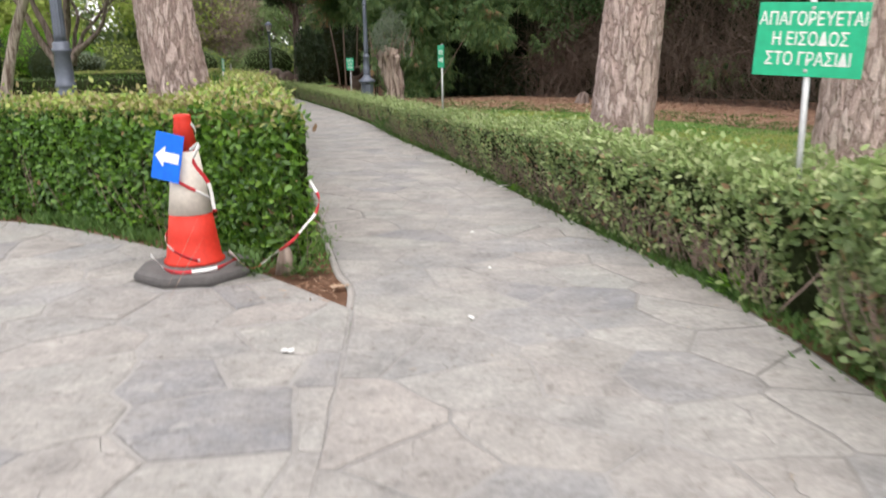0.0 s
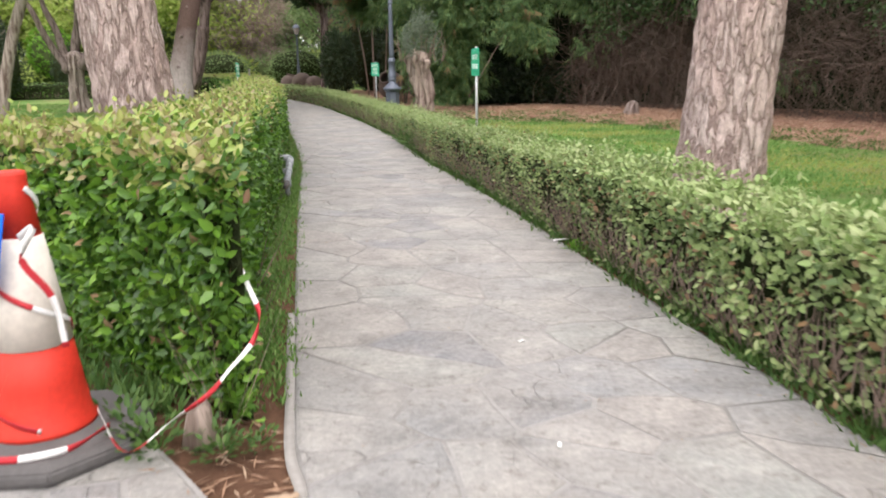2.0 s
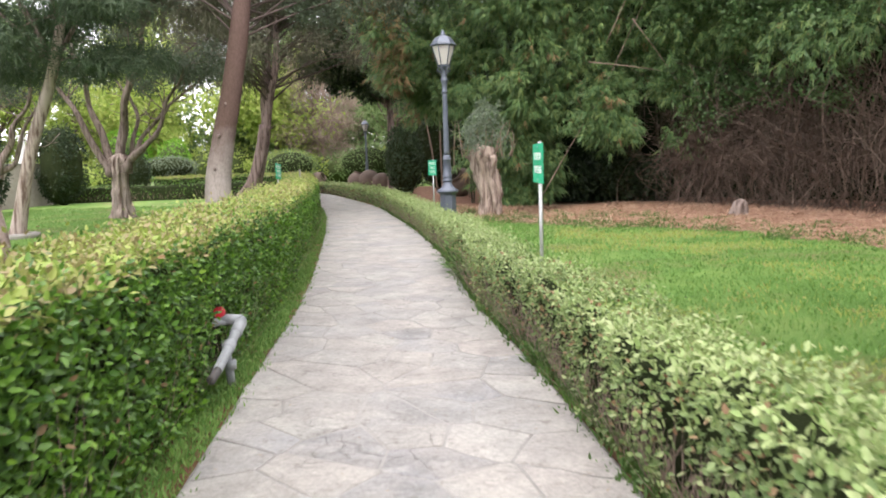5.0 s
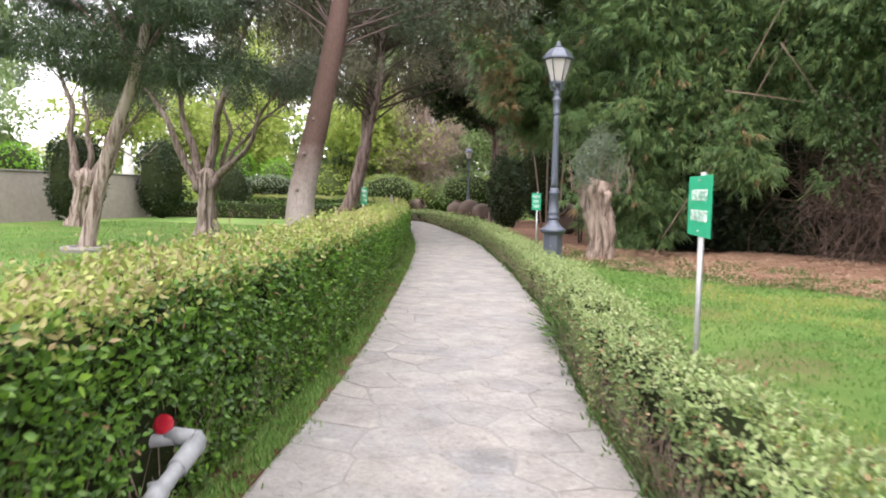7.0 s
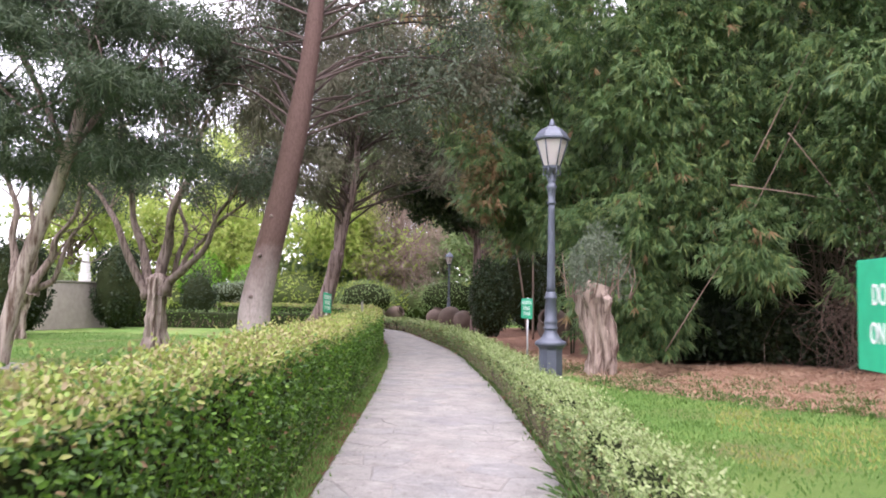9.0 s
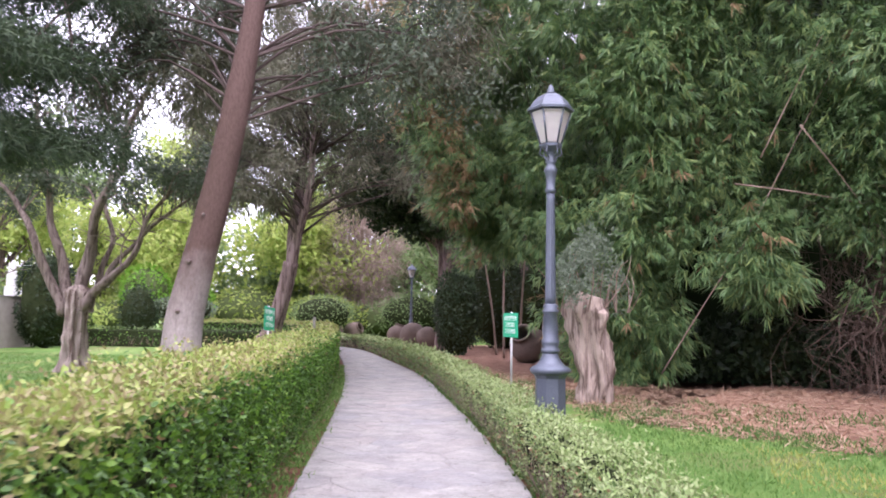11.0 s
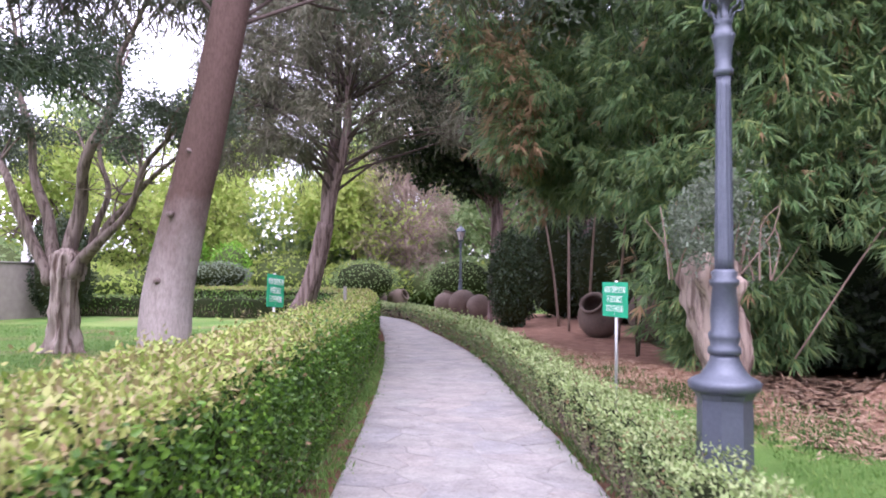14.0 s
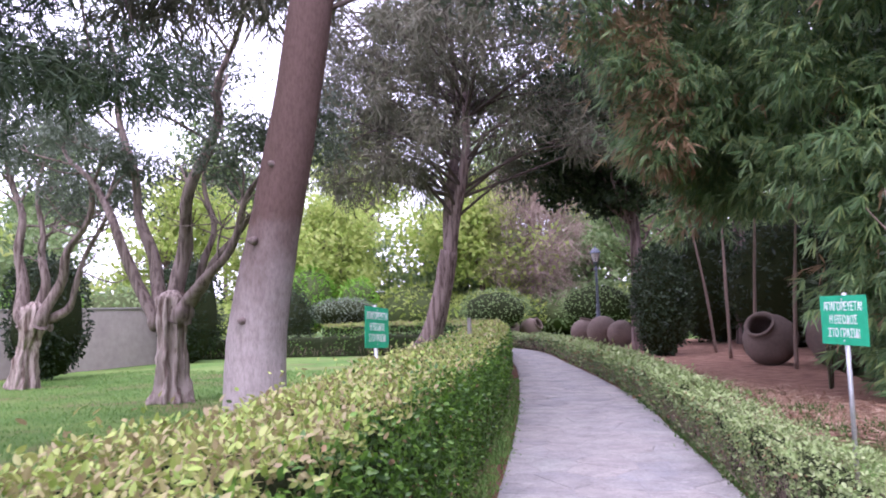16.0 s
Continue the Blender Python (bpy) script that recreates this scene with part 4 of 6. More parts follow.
olive((-13.8, 29.2), "old olive tree with a gnarled pale trunk and bare winding limbs", 3.0, 0.05, [
    (0.12, [(-0.30, 0.0, 1.8), (-0.75, 0.2, 2.9), (-1.05, 0.1, 4.0), (-1.25, 0.0, 5.4), (-1.75, 0.1, 7.2)]),
    (0.13, [(0.02, 0.1, 1.95), (0.05, 0.2, 2.9), (0.45, 0.1, 4.0), (0.90, 0.2, 5.2), (1.15, 0.1, 6.0), (1.6, 0.2, 7.2)]),
    (0.11, [(0.35, -0.1, 1.7), (0.85, -0.2, 2.1), (1.35, -0.2, 2.5), (1.75, 0.0, 3.5), (2.3, 0.2, 4.5)]),
    (0.08, [(0.28, 0.2, 1.9), (0.60, 0.5, 2.5), (1.15, 0.6, 3.2), (2.0, 0.7, 3.9), (2.8, 0.5, 4.3)]),
    (0.10, [(-0.38, -0.2, 1.6), (-1.05, -0.3, 3.1), (-1.6, -0.2, 3.9), (-2.4, -0.1, 4.6), (-3.3, 0.2, 5.3)]),
    (0.08, [(0.10, 0.4, 1.9), (0.25, 0.8, 3.0), (-0.1, 1.0, 4.4), (0.3, 1.1, 6.2)])])
olive((-20.2, 31.0), "old olive tree with a leaning gnarled trunk and bare limbs", 8.0, 0.42, [
    (0.14, [(-0.38, 0.0, 1.75), (-0.65, 0.1, 2.8), (-0.6, 0.1, 3.9), (-0.9, 0.0, 5.2), (-1.3, 0.1, 6.6)]),
    (0.12, [(-0.1, 0.2, 1.9), (0.0, 0.3, 2.8), (-0.25, 0.3, 4.0), (0.1, 0.2, 5.8)]),
    (0.12, [(0.30, 0.0, 1.7), (0.75, 0.1, 2.5), (1.15, 0.1, 3.3), (1.7, 0.2, 4.3), (2.0, 0.2, 5.4)]),
    (0.09, [(0.35, 0.2, 1.6), (0.8, 0.4, 2.0), (1.0, 0.5, 2.9), (1.6, 0.5, 3.7), (2.4, 0.4, 4.4)])])


def thin_pine():
    ob = thing("young_pine", "slender leaning pine with dark drooping needles in a concrete ring", "tree")
    pts = [(-12.6, 22.6, -0.05), (-12.35, 22.6, 0.9), (-11.95, 22.6, 2.2), (-11.3, 22.7, 4.0), (-10.9, 22.8, 6.2), (-10.8, 22.9, 9.0)]
    trunk_part(ob, OLIVE_BARK, pts, (0.17, 0.15, 0.14, 0.12, 0.09, 0.03), 18, 0.08, 2.0, flare=1.2)
    cl = []
    for i, z in enumerate(np.linspace(3.9, 9.5, 30)):
        a = 2.4 * i
        l = (2.9 - 0.2 * (z - 3.8)) * (0.45 + 0.6 * rng.random())
        cl.append((np.array((-11.2 - 0.6 + l * math.cos(a), 22.8 + l * math.sin(a), z + 0.1 * rng.normal())), (1.2, 1.2, 0.40), 2900))
    limbs_to(ob, DARK_BARK, [pts[3], pts[4], (-11.1, 22.7, 5.0), (-10.85, 22.8, 7.5)], cl, 0.05, 0.01)
    crown("crown", ob, NEEDLE, cl, 0.24, 0.022, 0.45, 0.1)


thin_pine()
bm = lathe(bmesh.new(), [(0.50, -0.04), (0.52, 0.03), (0.50, 0.075), (0.34, 0.08), (0.33, 0.02)], 28)
ring = thing("tree_ring", "low round concrete ring around the slender pine", "edging", (-12.6, 22.6, 0))
part("rim", bm, KERB, ring)


def leaning_tree():
    ob = thing("casuarina_tree", "tall leaning tree with smooth grey-brown trunk and hanging foliage", "tree", group="tall leaning trees")
    pts = [(-8.66, 25.0, -0.05), (-8.6, 25.0, 0.5), (-8.54, 25.0, 1.3), (-8.34, 25.0, 2.2), (-8.05, 25.0, 3.4), (-7.72, 25.0, 5.0), (-7.45, 25.1, 7.2), (-7.3, 25.2, 10.5)]
    trunk_part(ob, SMOOTH_BARK, pts, (0.37, 0.335, 0.315, 0.28, 0.25, 0.23, 0.17, 0.06), 32, 0.04, 6.0, flare=1.1, rows=60, label="smooth grey trunk turning brown above")
    cl = []
    for i in range(62):
        z = 5.6 + 5.6 * rng.random()
        dx = rng.choice((-1, 1)) * (0.7 + 2.9 * rng.random()) if z < 9.5 else rng.normal(0, 1.6)
        cl.append((np.array((-7.6 + dx, 25.5 + 2.6 * rng.random(), z)), (0.8, 0.8, 0.75), 640))
    stem = smooth_line(pts[4:], 16)
    limbs_to(ob, DARK_LIMB, [tuple(q) for q in stem], cl, 0.032, 0.012, each=2, below=1.0)
    crown("crown", ob, HANGING, cl[::2], 0.34, 0.03, 1.0, 0.1)
    crown("crown", ob, OLIVE_LEAF, cl[1::2], 0.13, 0.045, 0.4, 0.1)
    knots = [tube(np.array([(-8.33, 24.70, 2.25), (-8.33, 24.62, 2.25)]), (0.05, 0.03), 8), tube(np.array([(-8.5, 24.72, 1.42), (-8.5, 24.65, 1.42)]), (0.05, 0.03), 8), tube(np.array([(-8.12, 24.8, 3.05), (-8.12, 24.7, 3.05)]), (0.045, 0.025), 8)]
    for k in knots:
        tube_part("knot", ob, KNOT_BARK, [k])


leaning_tree()


def forked_tree():
    ob = thing("casuarina_tree", "tall dark forked tree with bare branches and brown hanging foliage", "tree", group="tall leaning trees")
    pts = [(-14.15, 40.0, -0.05), (-13.75, 40.0, 0.6), (-13.4, 40.0, 1.5), (-12.95, 40.0, 3.3)]
    trunk_part(ob, DARK_BARK, pts, (0.37, 0.32, 0.29, 0.27), 30, 0.14, 4.0, 5, 0.06, 1.25)
    a = [(-12.95, 40.0, 3.1), (-12.75, 40.0, 4.2), (-12.3, 40.0, 6.2), (-12.2, 40.0, 9.0), (-12.0, 40.1, 12.5)]
    b = [(-12.95, 40.0, 3.1), (-13.0, 40.2, 4.6), (-12.75, 40.3, 6.6), (-12.7, 40.4, 8.4), (-13.0, 40.5, 12.0)]
    trunk_part(ob, DARK_BARK, a, (0.205, 0.18, 0.15, 0.10, 0.03), 16, 0.08, 7.0, name="fork")
    trunk_part(ob, DARK_BARK, b, (0.205, 0.19, 0.16, 0.11, 0.03), 16, 0.08, 9.0, name="fork")
    cl = []
    for i in range(100):
        an, l, z = 2.4 * i, 1.0 + 4.4 * rng.random(), 5.4 + 9.0 * rng.random()
        cl.append((np.array((-12.5 + l * math.cos(an), 40.2 + 0.7 * l * math.sin(an), z)), (0.95, 0.95, 0.8), 430))
    for _ in range(26):
        cl.append((np.array((-17.2 + 4.4 * rng.random(), 39.5 + 1.5 * rng.random(), 5.6 + 6.0 * rng.random())), (0.9, 0.9, 1.0), 460))
    stems = [tuple(q) for q in np.vstack([smooth_line(a, 24)[6:], smooth_line(b, 24)[6:]])]
    limbs_to(ob, DARK_LIMB, stems, cl, 0.055, 0.016, each=3, below=1.1)
    crown("crown", ob, HANGING, cl, 0.40, 0.034, 0.8, 0.1)


forked_tree()


def round_tree(at, height, radii, label, leaf, size, leaves, clumps, trunk_r=0.16, bark=DARK_BARK, clump=1.0, name="tree", group="", low=0.4, droop=0.2, slim=0.5):
    """A fuller tree whose crown is made of uneven clumps."""
    ob = thing(name, label, "tree", group=group)
    x, y = at
    top = (x, y, height)
    trunk_part(ob, bark, [(x, y, -0.05), (x + 0.1, y, height * 0.3), (x - 0.05, y + 0.1, height * 0.6), (x, y, height * 0.9)], (trunk_r, trunk_r * 0.85, trunk_r * 0.6, trunk_r * 0.2), 12, 0.06, x)
    cl = spread_clumps((x, y, height * (1 + low) / 2), (radii[0], radii[1], height * (1 - low) / 2), clumps, clump, leaves)
    limbs_to(ob, bark, [(x, y, height * 0.35), (x, y, height * 0.5), (x, y, height * 0.65)], cl, trunk_r * 0.4, 0.015)
    crown("crown", ob, leaf, cl, size, size * slim, droop, 0.2)
    return ob


# dark wood behind the path's bend
round_tree((-8.2, 44.2), 11.8, (3.7, 2.6), "dense dark-leaved laurel tree beside the path", LAUREL_LEAF, 0.21, 700, 84, 0.2, clump=1.05, group="dark trees beside the path", low=0.32)
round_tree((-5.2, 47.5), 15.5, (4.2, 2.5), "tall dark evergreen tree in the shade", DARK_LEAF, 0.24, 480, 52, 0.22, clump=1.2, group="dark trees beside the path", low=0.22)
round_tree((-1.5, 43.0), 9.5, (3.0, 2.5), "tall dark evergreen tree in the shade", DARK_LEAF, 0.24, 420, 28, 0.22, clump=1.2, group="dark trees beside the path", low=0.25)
round_tree((-10.0, 55.0), 8.0, (3.0, 2.6), "grey-green tree at the bend of the path", MID_LEAF, 0.24, 300, 24, 0.18, clump=1.1, group="trees at the bend", low=0.25)
round_tree((-16.6, 60.0), 11.5, (2.8, 3.0), "pinkish leafless tree full of fine twigs", PINK_TWIG, 0.7, 330, 46, 0.14, bark=TWIG, clump=1.3, group="trees at the bend", low=0.12, droop=0.5, slim=0.035)


def shrub(at, radii, height, label, leaf, size, n, base=0.0, name="shrub", group="", upright=False, inner=HEDGE_CORE):
    """A shrub: a solid core, painted dark as inner shade by default, and an uneven coat of leaves."""
    ob = thing(name, label, "shrub", group=group)
    x, y = at
    bm = bmesh.new()
    bmesh.ops.create_icosphere(bm, subdivisions=3, radius=1.0)
    for v in bm.verts:
        q = v.co * (1 + 0.12 * noise.noise(v.co * 2.3 + Vector((x, y, 0))))
        zz = (0.5 + 0.5 * q.z)
        v.co = (x + q.x * radii[0] * 0.9, y + q.y * radii[1] * 0.9, base + zz * (height - base) * 0.95 - 0.03)
    part("core", bm, inner, ob, "solid core with painted inner light and shade", True)
    d = randoms(n)
    if upright:
        d = unit(np.sign(d) * np.abs(d) ** 0.6)
    c = np.array((x, y, (base + height) / 2))
    p = c + d * np.array((radii[0], radii[1], (height - base) / 2)) * (1 + 0.10 * wobble(d * 3, 1.0) + rng.normal(0, 0.05, n))[:, None]
    ok = p[:, 2] > 0.03
    p, d = p[ok], d[ok]
    k = len(p)
    leaf_part("leaves", ob, leaf, p, unit(randoms(k) + 0.5 * d), unit(d + 0.7 * randoms(k)), size * (0.6 + 0.8 * rng.random(k)), size * 0.5)
    return ob


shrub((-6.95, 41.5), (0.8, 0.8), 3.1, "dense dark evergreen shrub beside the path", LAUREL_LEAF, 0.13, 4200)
# added shrubs: very dark leaves fill out the shade behind jars and bamboo
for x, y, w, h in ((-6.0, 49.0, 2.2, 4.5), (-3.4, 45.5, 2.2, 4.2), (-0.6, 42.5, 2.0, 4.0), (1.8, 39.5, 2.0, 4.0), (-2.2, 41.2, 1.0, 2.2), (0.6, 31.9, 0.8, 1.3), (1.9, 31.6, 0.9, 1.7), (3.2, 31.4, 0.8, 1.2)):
    shrub((x, y), (w, w), h, "dark leafy undergrowth added to fill out the shade", DARK_LEAF, 0.2, 2200, group="dark undergrowth")
shrub((-22.9, 39.6), (1.05, 1.0), 3.7, "tall clipped dark green column shrub by the wall", DARK_LEAF, 0.14, 3000, upright=True, group="clipped shrubs by the wall")
shrub((-22.1, 33.2), (1.0, 1.0), 3.5, "tall clipped dark green column shrub by the wall", DARK_LEAF, 0.14, 3000, upright=True, group="clipped shrubs by the wall")
shrub((-22.4, 45.0), (0.8, 0.8), 2.6, "clipped dark green shrub beyond the low hedge", DARK_LEAF, 0.13, 1500, group="clipped shrubs by the wall")
shrub((-29.1, 56.0), (1.5, 1.4), 4.3, "vivid green rounded shrub", BRIGHT_LEAF, 0.2, 1800, 1.0, group="bright shrubs", inner=LIT_CORE)
shrub((-25.2, 55.0), (1.0, 1.0), 3.4, "vivid green rounded shrub", BRIGHT_LEAF, 0.2, 900, 1.0, group="bright shrubs", inner=LIT_CORE)
shrub((-36.0, 44.0), (1.8, 1.5), 3.6, "vivid green rounded shrub", BRIGHT_LEAF, 0.22, 1500, 0.8, group="bright shrubs")
shrub((-22.5, 49.0), (1.6, 1.2), 2.2, "rounded grey-green shrub with bare stems", GREY_LEAF, 0.12, 1500, 1.0, group="rounded shrubs")
shrub((-16.5, 53.0), (1.6, 1.3), 2.4, "rounded grey-green shrub with bare stems", MID_LEAF, 0.14, 1300, 0.6, group="rounded shrubs")
shrub((-12.3, 56.0), (1.8, 1.4), 2.6, "rounded grey-green shrub at the bend", MID_LEAF, 0.14, 1400, 0.5, group="rounded shrubs")

for k, (x, y) in enumerate(((-15, 60), (-18.5, 58), (-24, 60), (-28, 62), (-32, 57), (-36, 56), (-41, 54), (-45, 46), (-48, 38), (-50, 30), (-12, 62), (-7, 60), (-3, 56), (-52, 22), (-30, 48), (-34, 47), (-21, 62), (-38, 62))):
    shrub((x, y), (2.6 + 0.8 * rng.random(), 2.2), 2.0 + 1.6 * rng.random(), "loose leafy undergrowth beyond the lawn", LIME_LEAF if k % 3 else MID_LEAF, 0.30, 1100, group="undergrowth beyond the lawn", inner=LIT_CORE)

# trees beyond the lawn, row behind row
rows = [(-18, 72), (-28, 82), (-40, 76), (-6, 72), (-50, 56), (-16, 84), (-35, 60), (-22, 66), (-64, 30), (-58, 52), (-46, 20), (-52, 30), (-40, 40), (-46, 50), (-36, 52), (-30, 60), (-25, 64), (-20, 60), (-33, 70), (-15, 66), (-8, 66), (-2, 60), (-42, 64), (-56, 42), (-60, 14), (-24, 74), (-12, 76), (2, 56)]
for k, (x, y) in enumerate(rows):
    lime = (k % 3 != 1) and x < -12
    h = (6.5 if math.hypot(x + 2, y - 14) < 60 else 16.0) + 4.0 * rng.random()
    round_tree((x, y), h, (4.0, 3.4), "leafy yellow-green tree beyond the lawn" if lime else "leafy green tree beyond the lawn", LIME_LEAF if lime else MID_LEAF, 0.40, 190, 36, 0.2, clump=1.6, group="trees beyond the lawn", low=0.12)
for x, y in ((-34, 12), (-40, 4), (-30, 20), (-31, 30), (14, 2), (16, 12), (15, 22), (12, 33), (6, 40), (8, -8), (-10, -12), (-22, -10), (0, -14), (-36, -6)):
    round_tree((x, y), 9.5, (3.8, 3.6), "tall dark green tree closing the garden", MID_LEAF if x < -20 else DARK_LEAF, 0.40, 170, 24, 0.24, clump=1.5, group="dark trees round the garden", low=0.15)

# ---- the bamboo thicket ----


def bamboo_thicket():
    ob = thing("bamboo_thicket", "dense tall bamboo with drooping fans of long leaves", "bamboo")
    arc = np.linspace(0, 1, 120)
    # opaque sheet well behind the front, inner shade painted on as near-black
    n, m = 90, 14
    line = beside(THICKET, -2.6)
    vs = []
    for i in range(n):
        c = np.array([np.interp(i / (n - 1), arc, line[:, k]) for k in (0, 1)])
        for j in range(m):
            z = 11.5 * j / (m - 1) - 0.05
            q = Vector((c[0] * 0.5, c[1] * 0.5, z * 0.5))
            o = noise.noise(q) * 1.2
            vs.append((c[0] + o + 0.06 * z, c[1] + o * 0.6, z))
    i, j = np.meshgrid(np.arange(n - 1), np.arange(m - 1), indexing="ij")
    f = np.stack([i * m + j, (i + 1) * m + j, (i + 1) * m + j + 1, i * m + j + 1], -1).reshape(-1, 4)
    finish("interior", arrays("interior", vs, f), PAINTED_SHADE, ob, "near-black sheet painted as the deep shade inside the thicket", True)
    # culms
    tubes = []
    for _ in range(34):
        s = 0.15 + rng.random() * 0.5
        c = np.array([np.interp(s, arc, THICKET[:, k]) for k in (0, 1)]) + rng.normal(0, 0.4, 2) - np.array((-0.5, -0.9)) * (0.2 + 1.2 * rng.random())
        if 0.5 < c[0] < 1.9 and rng.random() < 0.6:
            continue
        out = np.array((-0.45, -0.9)) * rng.random() * 2.2 + rng.normal(0, 1.1, 2)
        h = 6.5 + 4.0 * rng.random()
        pts = smooth_line([(*c, -0.05), (*(c + out * 0.16 + rng.normal(0, 0.12, 2)), h * 0.35), (*(c + out * 0.35), h * 0.7), (*(c + out), h)], 9)
        tubes.append(tube(pts, np.linspace(0.032, 0.008, 9), 5, cap=False))
    tube_part("cane_mass", ob, CULM, tubes, "thin jointed bamboo canes", kind="stuff")
    # drooping fans of leaves, in clumps
    centres = []
    for _ in range(830):
        s = rng.random() * 0.68
        z = 0.5 + 11.4 * rng.random() ** 0.9
        c = np.array([np.interp(s, arc, THICKET[:, k]) for k in (0, 1)])
        hollow = (0.42 < s < 0.54 and z < 3.0) or (s < 0.13 and z < 3.4) or (s < 0.2 and z < 2.4) or (s > 0.50 and z < 3.6) or (0.2 <= s <= 0.42 and z < 0.5)
        if (-5.5 < c[0] < -2.3 and z < 3.3) or (0.1 < c[0] < 3.4 and z < 3.4 + 0.9 * rng.random() and rng.random() < 0.9):
            continue
        if hollow and rng.random() < 0.93:
            continue
        over = np.array((-0.40, -0.90)) * np.interp(z, [0, 3, 6, 10], [0.1, 0.8, 1.6, 1.9]) * rng.random()
        centres.append((*(c + over + rng.normal(0, 0.3, 2)), z))
    for _ in range(80):
        centres.append((-2.0 + 1.5 * rng.random(), 30.2 + 1.4 * rng.random(), 0.25 + 2.6 * rng.random()))
    for _ in range(16):
        centres.append((1.3 + 0.35 * rng.random(), 29.4 + 0.5 * rng.random(), 2.0 + 1.6 * rng.random()))
    for _ in range(95):
        z = 4.0 + 6.5 * rng.random()
        x = -4.2 - (1.2 + 0.38 * (z - 4.0)) * rng.random()
        centres.append((x - 0.4 * rng.random(), 31.8 + 3.2 * rng.random(), z))
    fans, dirs = [], []
    for c in centres:
        k = rng.integers(34, 66)
        d = randoms(k)
        r = 0.45 + 0.5 * rng.random()
        fans.append(np.array(c) + d * np.array((r, r, r * 0.75)) * (0.4 + 0.7 * rng.random(k))[:, None])
        dirs.append(unit(d * (1, 1, 0.3) + np.array((-0.3, -0.8, -0.5))))
    p, d = np.vstack(fans), np.vstack(dirs)
    per = 8
    pp = np.repeat(p, per, 0)
    k = len(pp)
    spread = rng.normal(0, 0.48, (k, 3))
    ax = unit(np.repeat(d, per, 0) + spread + (0, 0, -0.45))
    fc = unit(np.repeat(randoms(len(p)) * 0.6, per, 0) + (-0.2, -0.5, 0.8))
    ln = 0.33 * (0.6 + 0.7 * rng.random(k))
    dry = np.repeat(rng.random(len(p)) < np.clip(0.015 + 0.55 * (p[:, 0] < -4.7) * (p[:, 2] > 3) * (wobble(p, 1.4) > -0.1), 0, 1), per)
    leaf_part("leaves", ob, BAMBOO_LEAF, pp[~dry], ax[~dry], fc[~dry], ln[~dry], 0.030)
    leaf_part("dry_leaves", ob, BAMBOO_DRY, pp[dry], ax[dry], fc[dry], ln[dry], 0.034)
    # broken dead canes leaning out
    tubes = []
    for a, b in (((0.9, 29.6, 2.2), (2.9, 29.0, 6.4)), ((1.5, 29.0, 4.6), (2.6, 28.6, 6.9)), ((-0.4, 29.4, 0.3), (1.3, 29.2, 3.1)), ((-2.6, 31.4, 2.8), (-1.2, 30.6, 4.4)), ((1.0, 29.0, 4.1), (3.4, 29.2, 3.7)), ((2.2, 28.8, 5.2), (3.6, 29.0, 3.2))):
        tubes.append(tube(curved(a, b, 0.03, 7, 0.006), np.linspace(0.018, 0.009, 7), 6))
    tube_part("dead_cane_mass", ob, TWIG, tubes, "broken dry canes", kind="stuff")


bamboo_thicket()


def vine_tangle():
    ob = thing("vine_tangle", "curtain of dry brown vine stems below dark ivy", "vines")
    arc = np.linspace(0, 1, 120)
    tubes = []
    for _ in range(2600):
        s = 0.47 + 0.45 * rng.random()
        c = np.array([np.interp(s, arc, THICKET[:, k]) for k in (0, 1)]) + rng.normal(0, 0.5, 2)
        h = 1.2 + 2.9 * rng.random()
        o = rng.normal(0, 0.6, 2)
        z = -0.04 if rng.random() < 0.5 else 0.3 + 1.6 * rng.random()
        pts = smooth_line([(*(c + o), z), (*(c + o * 0.4 + rng.normal(0, 0.45, 2)), z + (h - z) * (0.2 + 0.3 * rng.random())), (*(c + rng.normal(0, 0.5, 2)), h * (0.6 + 0.3 * rng.random())), (*(c + rng.normal(0, 0.6, 2)), h)], 9)
        tubes.append(tube(pts, 0.004 + 0.006 * rng.random(), 3, cap=False))
    tube_part("stem_mass", ob, DRY_STEM, tubes, "dry brown hanging stems", kind="stuff")
    cl = []
    for _ in range(190):
        s = 0.47 + 0.5 * rng.random()
        c = np.array([np.interp(s, arc, THICKET[:, k]) for k in (0, 1)])
        z = 2.6 + 6.5 * rng.random()
        if s > 0.72 and rng.random() < 0.5:
            z = 0.3 + 3 * rng.random()
        cl.append((np.array((*(c + np.array((-0.6, -0.7)) * (0.2 + 1.3 * rng.random()) * min(1, z / 4)), z)), (0.75, 0.75, 0.65), 330))
    crown("ivy_leaves", ob, BROAD_LEAF, cl, 0.11, 0.075, 0.6, 0.3)


vine_tangle()


def sapling(at, height, label):
    ob = thing("sapling", label, "tree", group="thin stems at the bamboo")
    x, y = at
    lean = 0.5 * math.sin(7 * x)
    trunk_part(ob, TWIG, [(x, y, -0.05), (x - 0.08 + lean * 0.3, y, height * 0.4), (x - 0.25 + lean, y + 0.1, height)], (0.045, 0.04, 0.02), 9, 0.1, x, rows=14)


for x, y, h in ((-4.3, 38.6, 4.5), (-5.0, 40.0, 5.0), (-3.4, 36.5, 3.8), (-5.6, 42.5, 5.0), (-1.9, 31.2, 2.6), (-1.6, 31.5, 2.4)):
    sapling((x, y), h, "thin dark trunk in the shade of the bamboo")

# ---- street lamps ----


